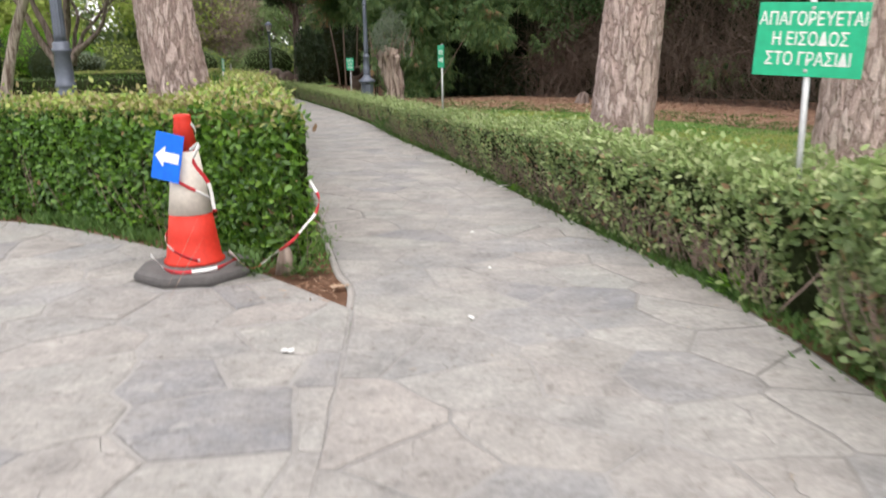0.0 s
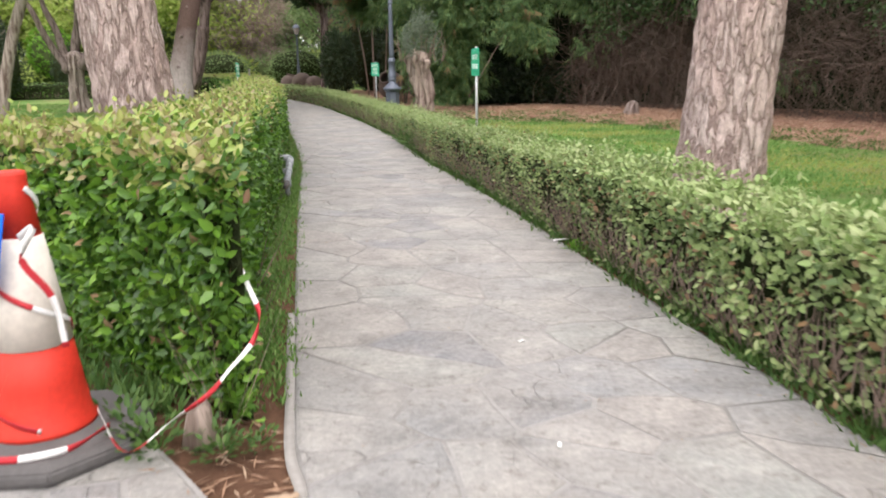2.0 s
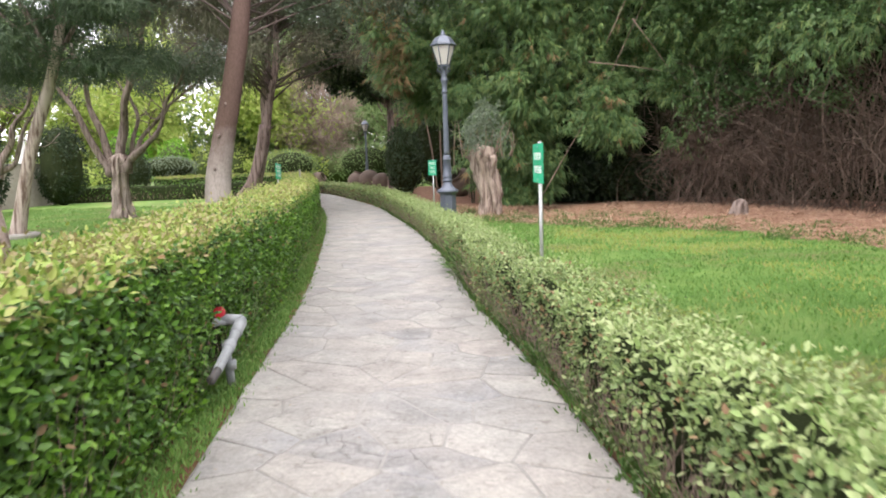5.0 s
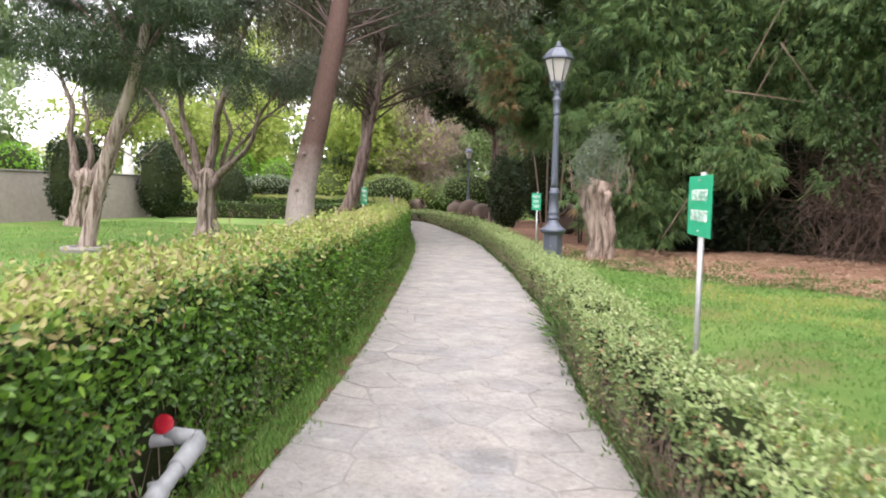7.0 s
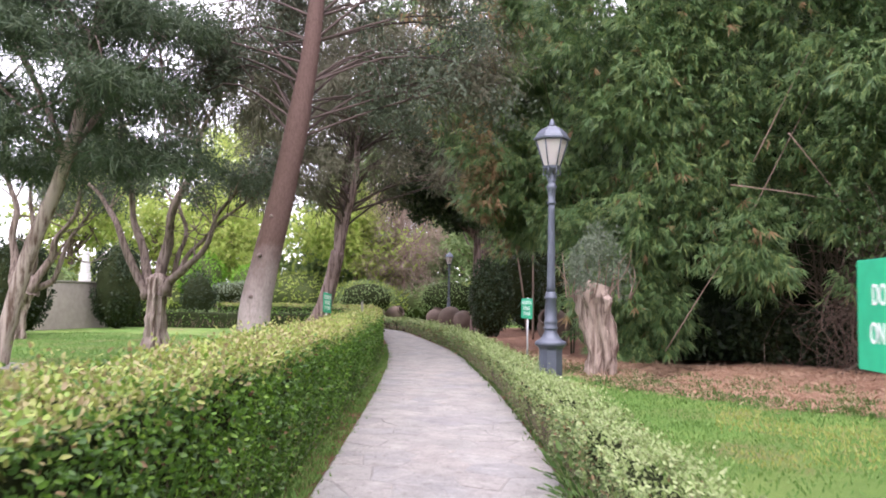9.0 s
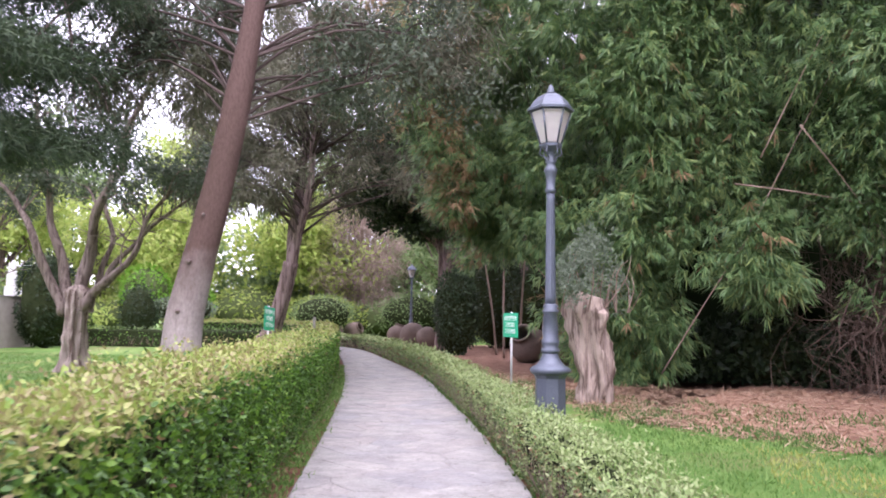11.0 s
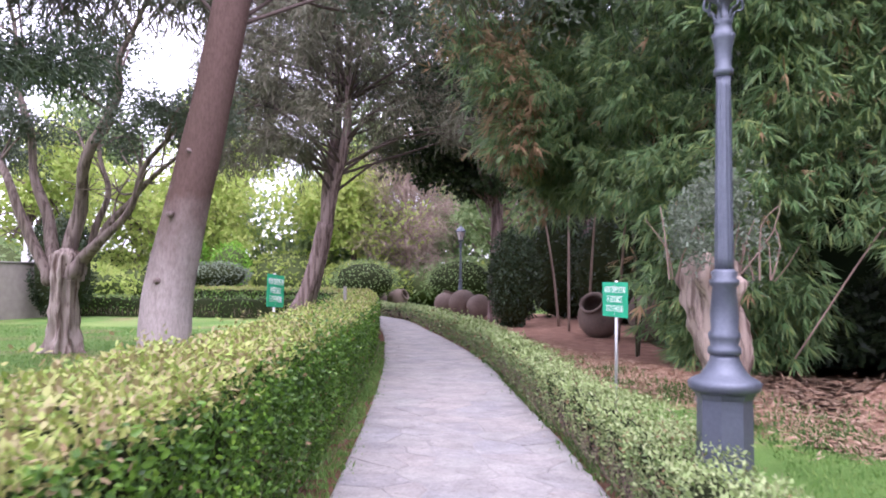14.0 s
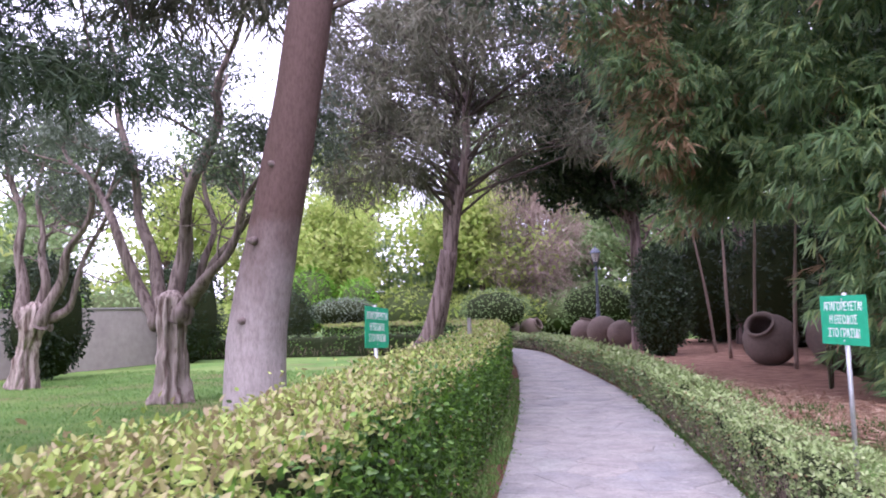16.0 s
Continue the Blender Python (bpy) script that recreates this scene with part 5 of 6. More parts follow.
def street_lamp(at):
    ob = thing("street_lamp", "tall blue-grey iron lamp post with a hexagonal lantern", "street lamp", (*at, -0.03), 12, group="lamp posts")
    part("plinth", lathe(bmesh.new(), [(0.215, 0.0), (0.215, 0.10), (0.185, 0.13), (0.172, 0.16), (0.165, 0.78), (0.185, 0.82)], 8, radians(22.5)), LAMP_METAL, ob)
    bm = lathe(bmesh.new(), [(0.185, 0.82), (0.215, 0.845), (0.22, 0.88), (0.20, 0.90), (0.15, 0.925), (0.115, 0.97), (0.09, 1.02), (0.085, 1.05)], 28)
    part("base_moulding", bm, LAMP_METAL, ob, smooth=True)
    bm = lathe(bmesh.new(), [(0.085, 1.05), (0.10, 1.06), (0.10, 1.09), (0.082, 1.11), (0.094, 1.15), (0.097, 1.18), (0.082, 1.20), (0.086, 1.30), (0.072, 1.47), (0.088, 1.485), (0.09, 1.51), (0.072, 1.525), (0.08, 1.56), (0.058, 1.58)], 28)
    part("lower_column", bm, LAMP_METAL, ob, smooth=True)
    v = [tube(np.array([(0, 0, z) for z in np.linspace(1.57, 2.80, 16)]), np.linspace(0.056, 0.043, 16), 48, flutes=12, depth=0.07)]
    tube_part("fluted_shaft", ob, LAMP_METAL, v)
    bm = lathe(bmesh.new(), [(0.043, 2.79), (0.06, 2.80), (0.06, 2.83), (0.048, 2.85), (0.052, 2.95), (0.066, 3.02), (0.075, 3.05), (0.056, 3.07), (0.05, 3.12), (0.062, 3.14), (0.04, 3.16), (0.033, 3.24), (0.05, 3.26), (0.085, 3.29), (0.115, 3.31)], 28)
    part("capital", bm, LAMP_METAL, ob, smooth=True)
    lantern = part("lantern", lathe(bmesh.new(), [(0.118, 3.305), (0.128, 3.31), (0.128, 3.335), (0.118, 3.338)], 6), LAMP_METAL, ob, "hexagonal iron lantern")
    lo, hi, z0, z1 = 0.115, 0.222, 3.335, 3.70
    for k in range(6):
        a, b = radians(60 * k), radians(60 * k + 60)
        c = [np.array((r * math.cos(t), r * math.sin(t), z)) for r, t, z in ((lo, a, z0), (lo, b, z0), (hi, b, z1), (hi, a, z1))]
        bm = bmesh.new()
        n = np.cross(c[1] - c[0], c[3] - c[0])
        n /= np.linalg.norm(n)
        ins = [c[i] * 0.94 + sum(c) / 4 * 0.06 - n * 0.006 for i in range(4)]
        f = bm.faces.new([bm.verts.new(q) for q in ins])
        r = bmesh.ops.extrude_face_region(bm, geom=[f])
        bmesh.ops.translate(bm, vec=-n * 0.004, verts=[g for g in r["geom"] if isinstance(g, bmesh.types.BMVert)])
        part("pane", bm, PANE, lantern, "milky pane")
        tube_part("bar", lantern, LAMP_METAL, [tube(np.array([c[0], c[3]]), 0.011, 6)])
        e = np.array((math.cos(a), math.sin(a), 0))
        pts = smooth_line([e * 0.105 + (0, 0, 3.31), e * 0.12 + (0, 0, 3.22), e * 0.07 + (0, 0, 3.20), e * 0.045 + (0, 0, 3.13)], 10)
        tube_part("scroll", lantern, LAMP_METAL, [tube(pts, 0.009, 6)])
    part("lantern_rim", lathe(bmesh.new(), [(0.222, 3.70), (0.262, 3.705), (0.262, 3.73), (0.235, 3.745)], 6), LAMP_METAL, lantern)
    part("roof", lathe(bmesh.new(), [(0.235, 3.745), (0.205, 3.80), (0.15, 3.86), (0.085, 3.895), (0.05, 3.90)], 6), LAMP_METAL, lantern)
    part("finial", lathe(bmesh.new(), [(0.06, 3.90), (0.065, 3.915), (0.035, 3.93), (0.04, 3.955), (0.028, 3.98), (0.006, 4.01)], 14), LAMP_METAL, lantern, smooth=True)
    return ob


lamp = street_lamp((-2.08, 21.34))
for x, y in ((-3.66, 7.86), (-11.0, 50.6)):
    copy_thing(lamp, pose(x, y, -0.03, 0, 0, 40))

# ---- signs ----


def lettering(text, size, parent, place, squeeze=1.0):
    """Raised letters of a sign as one mesh, facing -y."""
    cu = bpy.data.curves.new("text", "FONT")
    cu.body, cu.size, cu.align_x, cu.align_y, cu.extrude, cu.offset = text, size, "CENTER", "CENTER", 0.0012, 0.0007
    tmp = bpy.data.objects.new("text", cu)
    mesh = bpy.data.meshes.new_from_object(tmp)
    bpy.data.objects.remove(tmp)
    mesh.transform(Matrix.Translation(place) @ pose(0, 0, 0, 90, 0, 0) @ Matrix.Diagonal((squeeze, 1, 1, 1)))
    return finish("lettering", mesh, SIGN_WHITE, parent, "white capital letters")


def sign(at, turn, lines, width, height, middle, label, tilt=0.0):
    ob = thing("lawn_sign", label, "sign", (*at, -0.04), turn, group="lawn signs")
    post = tube_part("post", ob, STEEL, [tube(np.array([(0, 0.016, -0.05), (0, 0.016, middle + height / 2 + 0.02)]), 0.017, 10)], "thin galvanised tube")
    board = part("board", box(bmesh.new(), -width / 2, width / 2, -0.004, 0.0, middle - height / 2, middle + height / 2, 0.0015), SIGN_GREEN, ob, "green painted metal plate")
    board.matrix_basis = Matrix.Translation((0, 0, middle)) @ pose(0, 0, 0, 0, tilt, 0) @ Matrix.Translation((0, 0, -middle))
    for k, (text, squeeze) in enumerate(lines):
        z = middle + height * ((0.27 if len(lines) > 2 else 0.17) - (0.54 if len(lines) > 2 else 0.34) * (k / (len(lines) - 1)))
        lettering(text, height * (0.25 if len(lines) > 2 else 0.27), board, (0, -0.0055, z), squeeze)
    for z in (middle - height * 0.42, middle + height * 0.42):
        bm = lathe(bmesh.new(), [(0.010, 0), (0.010, 0.003), (0.006, 0.006)], 8)
        bmesh.ops.transform(bm, matrix=pose(0, -0.004, z, 90), verts=bm.verts[:])
        part("bolt", bm, STEEL, board)
    return ob


GREEK = [("ΑΠΑΓΟΡΕΥΕΤΑΙ", 0.74), ("Η ΕΙΣΟΔΟΣ", 0.74), ("ΣΤΟ ΓΡΑΣΙΔΙ", 0.74)]
ENGLISH = [("DO NOT STEP", 0.66), ("ON THE GRASS", 0.66)]
sign((1.90, 4.27), -36, GREEK, 0.53, 0.37, 1.425, "green metal sign with white Greek lettering behind the hedge", 3)
sign((-0.05, 12.95), -80, ENGLISH, 0.61, 0.35, 1.43, "green metal sign with white English lettering on the lawn")
sign((-2.9, 24.55), -62, GREEK, 0.60, 0.36, 1.32, "green metal sign with white Greek lettering by the bamboo")
sign((-6.72, 24.4), 98, GREEK, 0.58, 0.37, 1.36, "green metal sign with white Greek lettering across the hedge", 3)
bm = box(bmesh.new(), -0.025, 0.025, -0.025, 0.025, -0.05, 1.38, 0.004)
post = thing("post", "slim pale wooden post behind the hedge", "post", (-7.7, 28.9, -0.04))
part("stake", bm, KERB, post)

# ---- the traffic cone and its tape ----


def traffic_cone(at):
    ob = thing("traffic_cone", "tall red and white traffic cone with a blue arrow plate", "traffic cone", (*at, 0.0), 8)
    bm = lathe(bmesh.new(), [(0.37, 0.0), (0.385, 0.012), (0.38, 0.05), (0.34, 0.068), (0.20, 0.085)], 8, radians(22.5))
    bmesh.ops.bevel(bm, geom=bm.edges[:], offset=0.008, segments=2, affect="EDGES")
    part("foot", bm, RUBBER, ob, "worn grey rubber foot")
    r = lambda z: 0.176 - (z - 0.085) * 0.140
    part("skirt", lathe(bmesh.new(), [(0.188, 0.083), (0.189, 0.10), (r(0.11), 0.115), (r(0.25), 0.25), (r(0.40), 0.40)], 40), CONE_RED, ob, "red rubber cone", True)
    part("band", lathe(bmesh.new(), [(r(0.40) + 0.003, 0.40), (r(0.60) + 0.003, 0.60), (r(0.79) + 0.003, 0.79)], 40), CONE_WHITE, ob, "dirty white reflective band", True)
    part("tip", lathe(bmesh.new(), [(r(0.79), 0.79), (r(0.97), 0.97), (0.051, 0.975), (0.053, 1.0), (0.049, 1.012), (0.04, 1.015)], 40), CONE_RED, ob, "red rubber tip", True)
    plate = part("arrow_plate", box(bmesh.new(), -0.10, 0.10, -0.003, 0.003, -0.145, 0.145, 0.002), BLUE, ob, "blue plate with a white arrow")
    plate.matrix_basis = pose(-0.085, -0.115, 0.765, -6, 10, -26)
    bm = bmesh.new()
    pts = [(-0.085, 0.0), (-0.02, 0.065), (-0.02, 0.03), (0.085, 0.03), (0.085, -0.03), (-0.02, -0.03), (-0.02, -0.065)]
    f = bm.faces.new([bm.verts.new((x, -0.0045, z)) for x, z in pts])
    r2 = bmesh.ops.extrude_face_region(bm, geom=[f])
    bmesh.ops.translate(bm, vec=(0, -0.001, 0), verts=[g for g in r2["geom"] if isinstance(g, bmesh.types.BMVert)])
    part("arrow", bm, SIGN_WHITE, plate, "white arrow")
    return ob


cone = traffic_cone((-1.60, 5.0))


def ribbon(points, width, n, twist=0.0, flat=(0, 0, 1)):
    """A tape of red and white stretches through points: vertices, faces and slots."""
    p = smooth_line(points, n)
    d = unit(np.gradient(p, axis=0))
    side = unit(np.cross(d, np.tile(flat, (n, 1))) + 1e-6)
    up = np.cross(side, d)
    a = twist * np.sin(np.linspace(0, 9, n))
    w = up * np.cos(a)[:, None] + side * np.sin(a)[:, None]
    v = np.stack([p - w * width / 2, p + w * width / 2], 1).reshape(-1, 3)
    i = np.arange(n - 1) * 2
    f = np.stack([i, i + 2, i + 3, i + 1], 1)
    l = np.concatenate([[0], np.cumsum(np.linalg.norm(np.diff(p, axis=0), axis=1))])[:-1]
    return v, f, (l / 0.17).astype(int) % 2


def tape(points, width, n, label, twist=0.6):
    v, f, s = ribbon(points, width, n, twist)
    ob = finish("barrier_tape", arrays("barrier_tape", v, f, s), [TAPE_WHITE, TAPE_RED], None, label)
    so = ob.modifiers.new("thin", "SOLIDIFY")
    so.thickness = 0.0008
    return tagged(ob, category="tape", group="barrier tape")


cx, cy = -1.60, 5.0
spiral = []
for k in range(34):
    z = 0.96 - 0.84 * k / 33
    a = -0.4 + k * 0.36
    rr = 0.180 - (z - 0.085) * 0.140 + 0.008
    spiral.append((cx + rr * math.cos(a), cy + rr * math.sin(a), z))
tape(spiral, 0.020, 180, "red and white barrier tape wound round the cone", 0.3)
tape([(cx + 0.06, cy - 0.10, 0.80), (cx + 0.13, cy - 0.12, 0.84), (cx + 0.10, cy - 0.16, 0.74), (cx + 0.17, cy - 0.13, 0.60), (cx + 0.19, cy - 0.12, 0.42)], 0.024, 40, "loose end of barrier tape on the cone")
tape([(cx + 0.24, cy - 0.06, 0.16), (cx + 0.42, cy - 0.24, 0.09), (-1.08, 4.92, 0.13), (-0.96, 4.96, 0.21), (-0.88, 4.98, 0.30), (-0.81, 5.04, 0.38), (-0.80, 5.12, 0.46), (-0.86, 5.20, 0.55), (-0.95, 5.32, 0.66)], 0.019, 100, "red and white barrier tape strung from cone to hedge", 1.2)
tape([(cx - 0.22, cy - 0.16, 0.16), (cx - 0.05, cy - 0.30, 0.09), (cx + 0.2, cy - 0.24, 0.092), (cx + 0.30, cy - 0.10, 0.12)], 0.024, 50, "barrier tape lying round the foot of the cone")
bm = lathe(bmesh.new(), [(0.06, -0.03), (0.056, 0.06), (0.048, 0.13), (0.034, 0.15)], 9)
for v in bm.verts:
    v.co += Vector((noise.noise(v.co * 9), noise.noise(v.co * 9 + Vector((3, 0, 0))), 0)) * 0.03
stone = thing("marker_stone", "small weathered stone peg at the hedge corner", "stone", (-1.02, 5.02, 0))
part("peg", bm, STUMP_WOOD, stone, smooth=True)

# ---- the irrigation pipe ----


def pipe_piece(parent, name, a, b, r, material=PVC, label=""):
    return tube_part(name, parent, material, [tube(np.array([a, b]), r, 16)], label)


pipe = thing("irrigation_pipe", "grey plastic irrigation pipe with a red valve poking from the hedge", "pipe")
A, B, C = np.array((-1.97, 10.30, 0.20)), np.array((-2.10, 11.02, 0.37)), np.array((-2.10, 10.80, 0.315))
pipe_piece(pipe, "pipe", A, B, 0.032)
pipe_piece(pipe, "coupling", A * 0.62 + B * 0.38, A * 0.5 + B * 0.5, 0.04)
pipe_piece(pipe, "coupling", A * 0.30 + B * 0.70, A * 0.05 + B * 0.95, 0.042)
pipe_piece(pipe, "elbow", B, B + (-0.14, -0.03, 0.012), 0.038)
pipe_piece(pipe, "side_pipe", B + (-0.08, -0.02, 0.006), (-2.55, 10.86, 0.33), 0.03)
pipe_piece(pipe, "riser", (-2.06, 10.70, -0.05), C + (0.01, -0.10, -0.02), 0.028)
pipe_piece(pipe, "collar", (-2.06, 10.70, 0.10), (-2.06, 10.70, 0.16), 0.036)
pipe_piece(pipe, "black_end", A + (0.01, -0.12, -0.03), A, 0.028, RUBBER, "black hose end")
bm = lathe(bmesh.new(), [(0.03, -0.012), (0.045, -0.009), (0.045, 0.009), (0.03, 0.012)], 8)
bmesh.ops.transform(bm, matrix=pose(-2.25, 10.98, 0.43, 60, 20, 0), verts=bm.verts[:])
part("valve_handle", bm, VALVE_RED, pipe, "red valve handle")
pipe_piece(pipe, "valve_stem", (-2.26, 11.0, 0.35), (-2.27, 11.0, 0.44), 0.014, CONE_WHITE)

# ---- the stump ----


def stump(at):
    ob = thing("tree_stump", "tall weathered olive stump sprouting grey-green shoots", "stump")
    x, y = at
    pts = [(x, y, -0.05), (x + 0.02, y, 0.5), (x - 0.08, y, 1.05), (x - 0.12, y, 1.5), (x - 0.05, y, 1.78)]
    trunk_part(ob, STUMP_WOOD, pts, (0.26, 0.225, 0.265, 0.35, 0.27), 72, 0.5, 12.0, 5, 0.15, 1.15, 56, label="pale weathered ribbed wood")
    tubes = []
    for _ in range(26):
        a = np.array((x + rng.normal(0, 0.3), y + rng.normal(0, 0.3), 1.5))
        e = a + np.array((rng.normal(0, 0.22), rng.normal(0, 0.22), 0.35 + 0.6 * rng.random()))
        tubes.append(tube(curved(a, e, 0.05, 5, 0.08), np.linspace(0.014, 0.005, 5), 4, cap=False))
    tube_part("shoot_mass", ob, TWIG, tubes, kind="stuff")
    crown("leaves", ob, GREY_LEAF, [((x - 0.15 + rng.normal(0, 0.34), y + rng.normal(0, 0.3), 1.75 + 0.95 * rng.random()), (0.26, 0.26, 0.24), 150) for _ in range(24)], 0.085, 0.024, -0.3, 0.05)


stump((-1.68, 26.3))

def cut_stump(at, radius, height, label):
    ob = thing("cut_stump", label, "stump")
    x, y = at
    p = np.array([(x, y, z) for z in (-0.05, 0.0, 0.1, 0.2, height * 0.8, height)])
    tube_part("wood", ob, LIMB_BARK, [tube(p + [(0.25 * k * k * 0.02, 0, 0) for k in range(6)], radius * np.array([1.6, 1.35, 1.1, 1.0, 0.8, 0.4]), 30, 0.6, x, 5, 0.15)], "weathered grey wood")


cut_stump((4.2, 24.6), 0.13, 0.30, "short weathered stump at the foot of the vines")

# ---- large clay jars ----


def jar(at, radius, turn, tilt, label):
    ob = thing("clay_jar", label, "clay jar", group="large clay jars")
    prof = [(0.02, 0.0), (0.35, 0.03), (0.75, 0.28), (0.97, 0.66), (1.0, 0.95), (0.90, 1.30), (0.66, 1.58), (0.50, 1.68), (0.50, 1.75), (0.57, 1.80), (0.57, 1.86), (0.47, 1.87), (0.43, 1.78), (0.44, 1.66), (0.72, 1.25), (0.80, 0.95), (0.6, 0.4), (0.05, 0.2)]
    bm = lathe(bmesh.new(), [(a * radius, b * radius) for a, b in prof], 36)
    for v in bm.verts:
        v.co *= 1 + 0.025 * noise.noise(v.co * 2.0 + Vector((at[0], 0, 0)))
    bmesh.ops.transform(bm, matrix=pose(0, 0, 0, tilt, 0, 0), verts=bm.verts[:])
    low = min(v.co.z for v in bm.verts)
    bmesh.ops.translate(bm, vec=(0, 0, -low - 0.06), verts=bm.verts[:])
    part("body", bm, CLAY, ob, "weathered brown clay", True)
    ob.matrix_world = pose(at[0], at[1], 0, 0, 0, turn)
    return ob


jar((-3.75, 38.2), 0.62, -25, 50, "large brown clay jar lying tilted with its dark mouth showing")
jar((-2.85, 36.9), 0.72, 60, 40, "large brown clay jar half hidden behind the sign")
jar((-1.0, 35.6), 0.60, 100, 35, "large brown clay jar in the shade of the bamboo")
jar((-11.1, 48.2), 0.55, 130, 15, "large rounded clay jar beside the path")
jar((-10.0, 47.2), 0.58, 200, 80, "large rounded clay jar lying beside the path")
jar((-8.8, 46.2), 0.5, 250, 70, "pale clay jar beside the shrub")
for k, (x, y) in enumerate(((-18.6, 56.0), (-16.9, 55.4), (-15.7, 54.6), (-22.0, 57.5))):
    jar((x, y), 0.55, 40 * k, 60, "large pale clay jar far down the path")

# ---- the garden wall and what stands behind it ----
wall = thing("garden_wall", "plain rendered garden wall with a light coping", "wall")
for y0, y1 in ((8.0, 18.0), (18.0, 28.0), (28.0, 40.4)):
    part("wall_panel", box(bmesh.new(), -24.2, -24.0, y0, y1 - 0.01, -0.1, 1.9, 0.01), WALL_PAINT, wall)
    part("coping", box(bmesh.new(), -24.24, -23.96, y0, y1 - 0.01, 1.902, 1.96, 0.012), KERB, wall, "light concrete coping")
part("end_panel", box(bmesh.new(), -30.0, -24.21, 40.2, 40.4, -0.1, 1.9, 0.01), WALL_PAINT, wall)
orn = thing("garden_ornament", "tapering white stone ornament behind the wall", "ornament", (-26.6, 42.0, -0.04))
for k in range(7):
    r = 0.52 - 0.06 * k
    part("course", lathe(bmesh.new(), [(r, 0.5 * k), (r * 0.97, 0.5 * k + 0.48)], 10, 0.2 * k), WHITE_STONE, orn)

# ---- single weeds ----


def weed(at, size, label, material=BRIGHT_LEAF):
    ob = thing("weed", label, "weed", (*at, -0.03), group="single weeds")
    n = 70
    a = rng.random(n) * 2 * math.pi
    el = 0.35 + 0.9 * rng.random(n)
    ax = np.stack([np.cos(a) * np.cos(el), np.sin(a) * np.cos(el), np.sin(el)], 1)
    st = ax * size * (0.2 + 0.8 * rng.random(n))[:, None]
    leaf_part("leaf_rosette", ob, material, st, ax - (0, 0, 0.25), np.tile((0.0, 0.0, 1.0), (n, 1)) + 0.2 * randoms(n), size * 0.30, size * 0.15, LEAF4)


weed((1.66, 4.4), 0.15, "fresh green weed at the foot of the low hedge")
weed((-1.12, 15.75), 0.30, "broad-leaved green weed at the path edge", WEED)
weed((-0.95, 15.0), 0.26, "broad-leaved green weed at the path edge", WEED)
weed((-1.32, 16.45), 0.34, "bushy green weed spilling over the path edge", WEED)
weed((-1.22, 16.0), 0.30, "bushy green weed spilling over the path edge", WEED)
weed((-1.05, 15.4), 0.30, "bushy green weed spilling over the path edge", WEED)
weed((0.72, 8.15), 0.10, "small green weed at the path edge")
weed((-0.02, 11.3), 0.18, "small green weed at the path edge", WEED)
weed((-1.25, 5.0), 0.17, "small green weed by the stone peg", WEED)
weed((-0.92, 4.93), 0.13, "small green weed by the hedge corner", WEED)
weed((-1.16, 4.93), 0.15, "small green weed by the stone peg", WEED)
weed((-0.80, 5.0), 0.10, "small green weed by the hedge corner", WEED)
weed((-1.36, 5.12), 0.16, "small green weed at the hedge foot", WEED)
weed((-0.97, 5.0), 0.12, "small green weed by the hedge corner", WEED)

# ---- litter ----


def scrap(at, size, turn, label, material=PAPER):
    ob = thing("litter", label, "litter", (*at, 0.004), turn, group="litter")
    n = 6
    v = [(size * (i / n - 0.5), size * 0.4 * (j / 3 - 0.5), 0.006 + 0.012 * noise.noise(Vector((i * 0.8 + at[0], j * 0.9, at[1])))) for i in range(n + 1) for j in range(4)]
    f = [(i * 4 + j, (i + 1) * 4 + j, (i + 1) * 4 + j + 1, i * 4 + j + 1) for i in range(n) for j in range(3)]
    finish("scrap", arrays("scrap", v, f), material, ob).modifiers.new("thin", "SOLIDIFY").thickness = 0.002


scrap((0.64, 8.42), 0.12, 20, "crumpled white paper at the path edge")
scrap((-0.72, 3.55), 0.06, 5, "white scrap of paper on the paving")
scrap((0.22, 6.1), 0.04, 50, "tiny white scrap on the paving")
scrap((0.15, 4.0), 0.05, 120, "tiny white scrap on the paving")
scrap((0.30, 5.0), 0.035, 80, "tiny white scrap on the paving")
scrap((-0.62, 4.62), 0.11, 30, "pale dry leaf on the soil", STRAW)

# ---- flagstones ----


def cut(poly, px, py, nx, ny):
    """The part of a convex polygon on the side of a line to which n points away from."""
    out = []
    for (ax, ay), (bx, by) in zip(poly, poly[1:] + poly[:1]):
        da, db = (ax - px) * nx + (ay - py) * ny, (bx - px) * nx + (by - py) * ny
        if da <= 0:
            out.append((ax, ay))
        if da * db < 0:
            t = da / (da - db)
            out.append((ax + (bx - ax) * t, ay + (by - ay) * t))
    return out


def cells(x0, x1, y0, y1, step, seed, joint):
    """Uneven cells that fill a rectangle, drawn in by half a joint."""
    r = random.Random(seed)
    nx, ny = int((x1 - x0) / step), int((y1 - y0) / step)
    pts = {(i, j): (x0 + (i + 0.5 + r.uniform(-0.46, 0.46)) * (x1 - x0) / nx, y0 + (j + 0.5 + r.uniform(-0.46, 0.46)) * (y1 - y0) / ny) for i in range(nx) for j in range(ny) if r.random() > 0.12}
    for (i, j), (x, y) in pts.items():
        poly = [(x0, y0), (x1, y0), (x1, y1), (x0, y1)]
        for di in range(-3, 4):
            for dj in range(-3, 4):
                o = pts.get((i + di, j + dj))
                if o and (di or dj):
                    dx, dy = o[0] - x, o[1] - y
                    l = math.hypot(dx, dy)
                    poly = cut(poly, (x + o[0]) / 2 - dx / l * joint / 2, (y + o[1]) / 2 - dy / l * joint / 2, dx / l, dy / l)
        if len(poly) > 2:
            yield poly


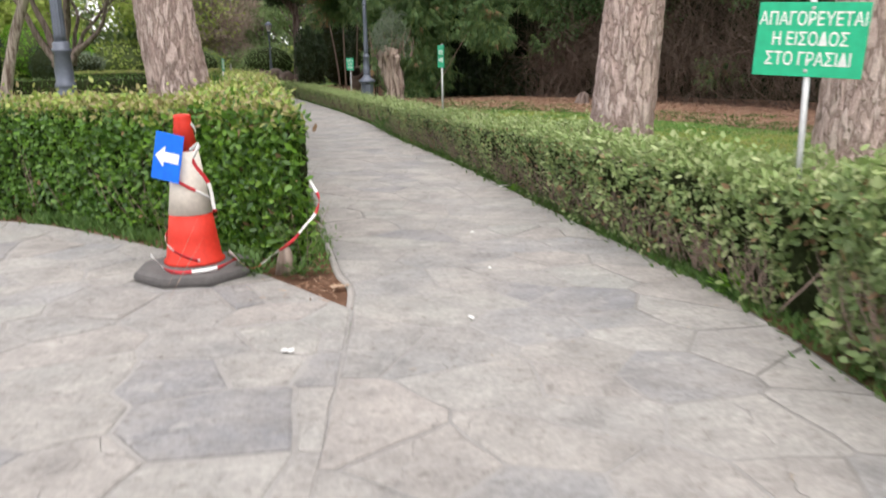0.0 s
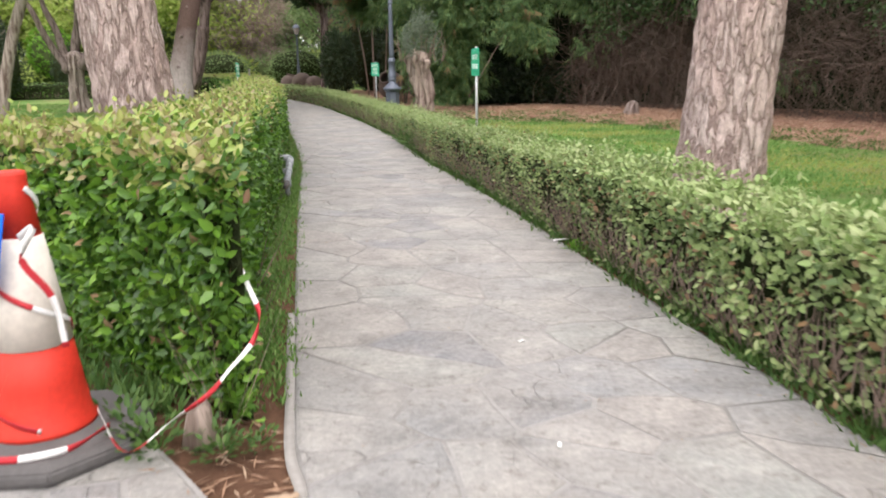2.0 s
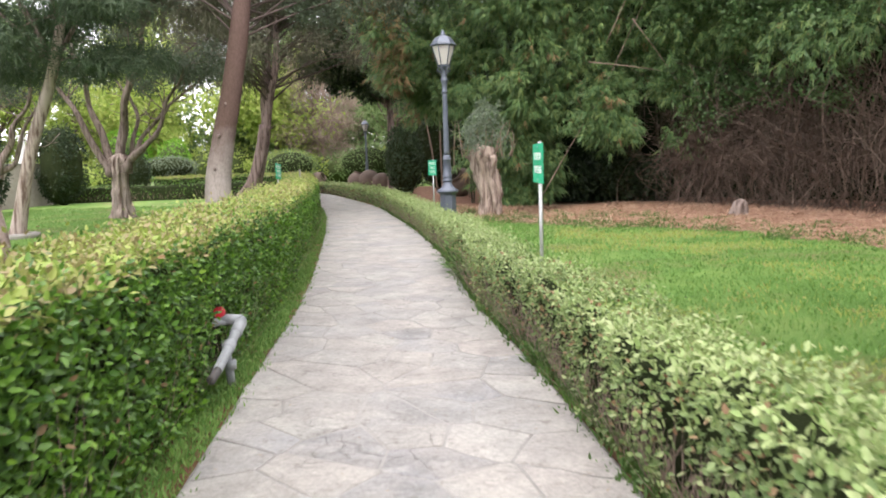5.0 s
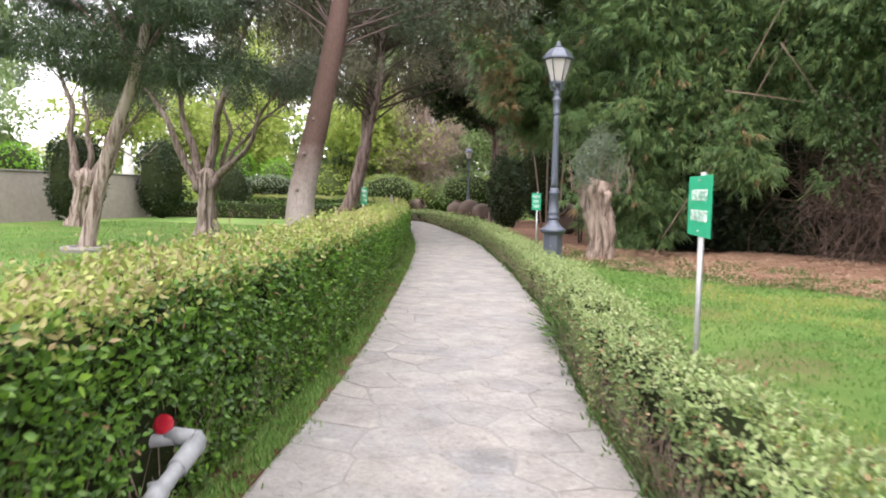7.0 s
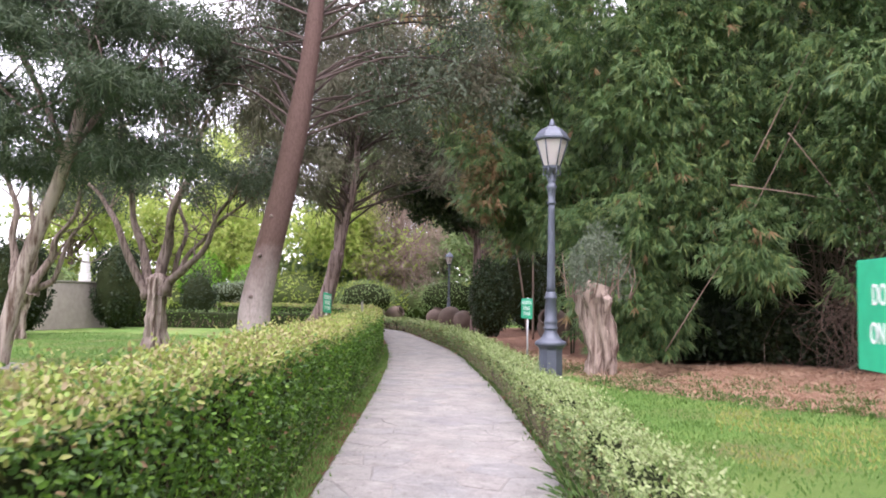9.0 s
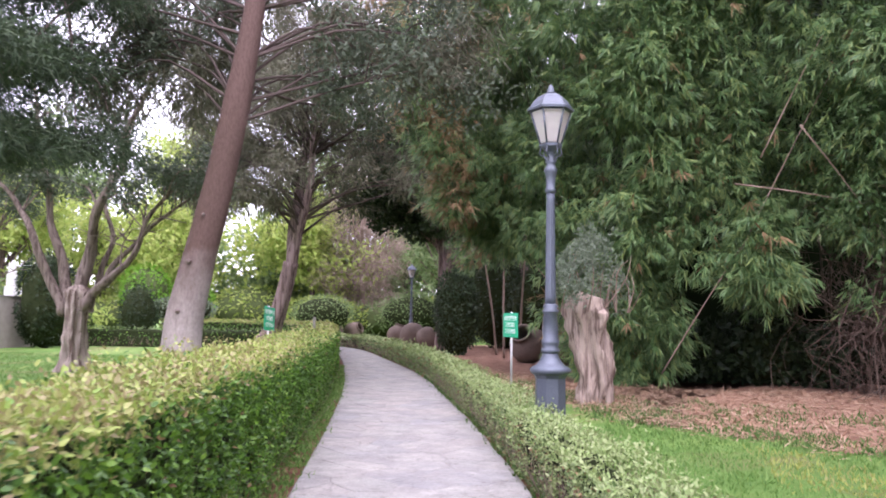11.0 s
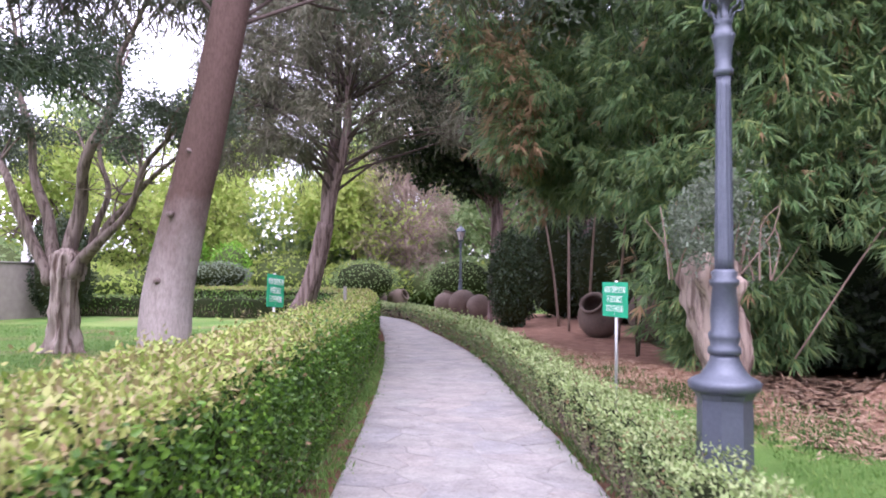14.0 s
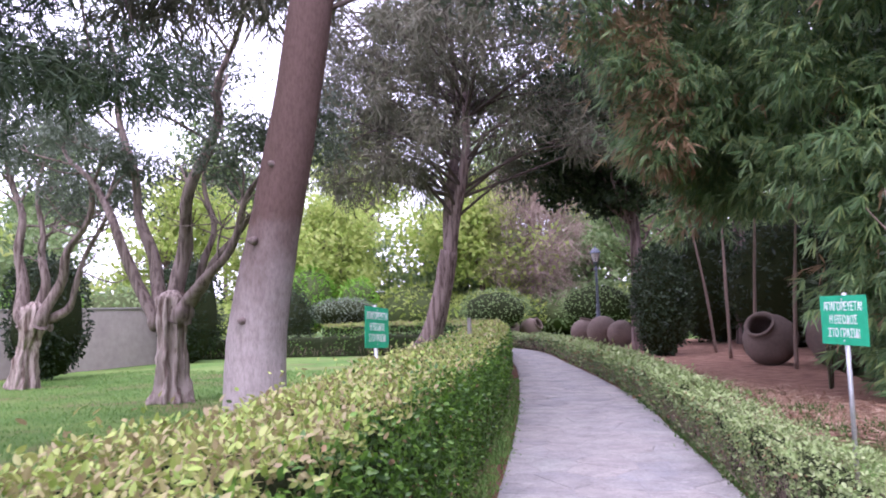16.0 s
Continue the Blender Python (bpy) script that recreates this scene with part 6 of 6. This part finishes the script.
def flagstone(poly, parent, r, rest=None):
    """A stone with a ragged outline and worn edges."""
    rough = []
    for (ax, ay), (bx, by) in zip(poly, poly[1:] + poly[:1]):
        l = math.hypot(bx - ax, by - ay)
        if l < 0.02:
            continue
        k = max(1, int(l / 0.16))
        for i in range(k):
            t = i / k
            w = 0.0 if i == 0 else 1.0
            x, y = ax + (bx - ax) * t, ay + (by - ay) * t
            rough.append((x + w * 0.035 * noise.noise(Vector((x * 5, y * 5, 3.0))), y + w * 0.035 * noise.noise(Vector((x * 5, y * 5, 9.0)))))
    n = len(rough)
    if n < 4:
        return
    cx, cy = sum(p[0] for p in rough) / n, sum(p[1] for p in rough) / n
    h, tx, ty = r.uniform(-0.002, 0.002), r.uniform(-0.004, 0.004), r.uniform(-0.004, 0.004)
    vs = []
    for inset, z in ((0.0, -0.03), (0.0, -0.004), (0.016, 0.0)):
        for x, y in rough:
            l = max(0.05, math.hypot(x - cx, y - cy))
            g = 1 - inset / l
            vs.append(((x - cx) * g, (y - cy) * g, z + (h + (x - cx) * tx + (y - cy) * ty if z > -0.02 else 0)))
    fs = [tuple(range(2 * n, 3 * n))]
    for a in (0, n):
        fs += [(a + k, a + (k + 1) % n, a + n + (k + 1) % n, a + n + k) for k in range(n)]
    if rest is not None:
        o = len(rest[0])
        rest[0].extend((x + cx, y + cy, z) for x, y, z in vs)
        rest[1].extend(tuple(o + i for i in f) for f in fs)
        return
    mesh = bpy.data.meshes.new("flagstone")
    mesh.from_pydata(vs, [], fs)
    ob = finish("flagstone", mesh, STONE, parent)
    ob.location = (cx, cy, 0)


r = random.Random(5)
WIDE = 2.05
for poly in cells(0.0, WIDE, 0.0, LENGTH, 0.40, 11, 0.016):
    fine = []
    for (ax, ay), (bx, by) in zip(poly, poly[1:] + poly[:1]):
        k = 2 if math.hypot(bx - ax, by - ay) > 0.5 else 1
        fine += [(ax + (bx - ax) * i / k, ay + (by - ay) * i / k) for i in range(k)]
    flagstone([tuple(on_path(b, 0.004 + 0.990 * a / WIDE)) for a, b in fine], path, r)
rim_lines = []
ring_pts = plaza_poly
for (ax, ay), (bx, by) in zip(ring_pts, ring_pts[1:] + ring_pts[:1]):
    l = math.hypot(bx - ax, by - ay)
    rim_lines.append((ax, ay, -(by - ay) / l, (bx - ax) / l))
rest = ([], [])
for near, poly in [(True, q) for q in cells(-6.5, -0.2, -3.0, 8.2, 0.42, 23, 0.024)] + [(False, q) for q in cells(-14.0, -6.52, -3.0, 8.8, 0.46, 29, 0.026)]:
    for px, py, nx, ny in rim_lines:
        poly = cut(poly, px + nx * 0.012, py + ny * 0.012, -nx, -ny) if len(poly) > 2 else poly
    if len(poly) > 2:
        area = 0.5 * abs(sum(a[0] * b[1] - a[1] * b[0] for a, b in zip(poly, poly[1:] + poly[:1])))
        if area > 0.02:
            flagstone(poly, plaza, r, None if near else rest)
mesh = bpy.data.meshes.new("far_flagstones")
mesh.from_pydata(rest[0], [], rest[1])
finish("far_flagstones", mesh, STONE, plaza, kind="stuff")
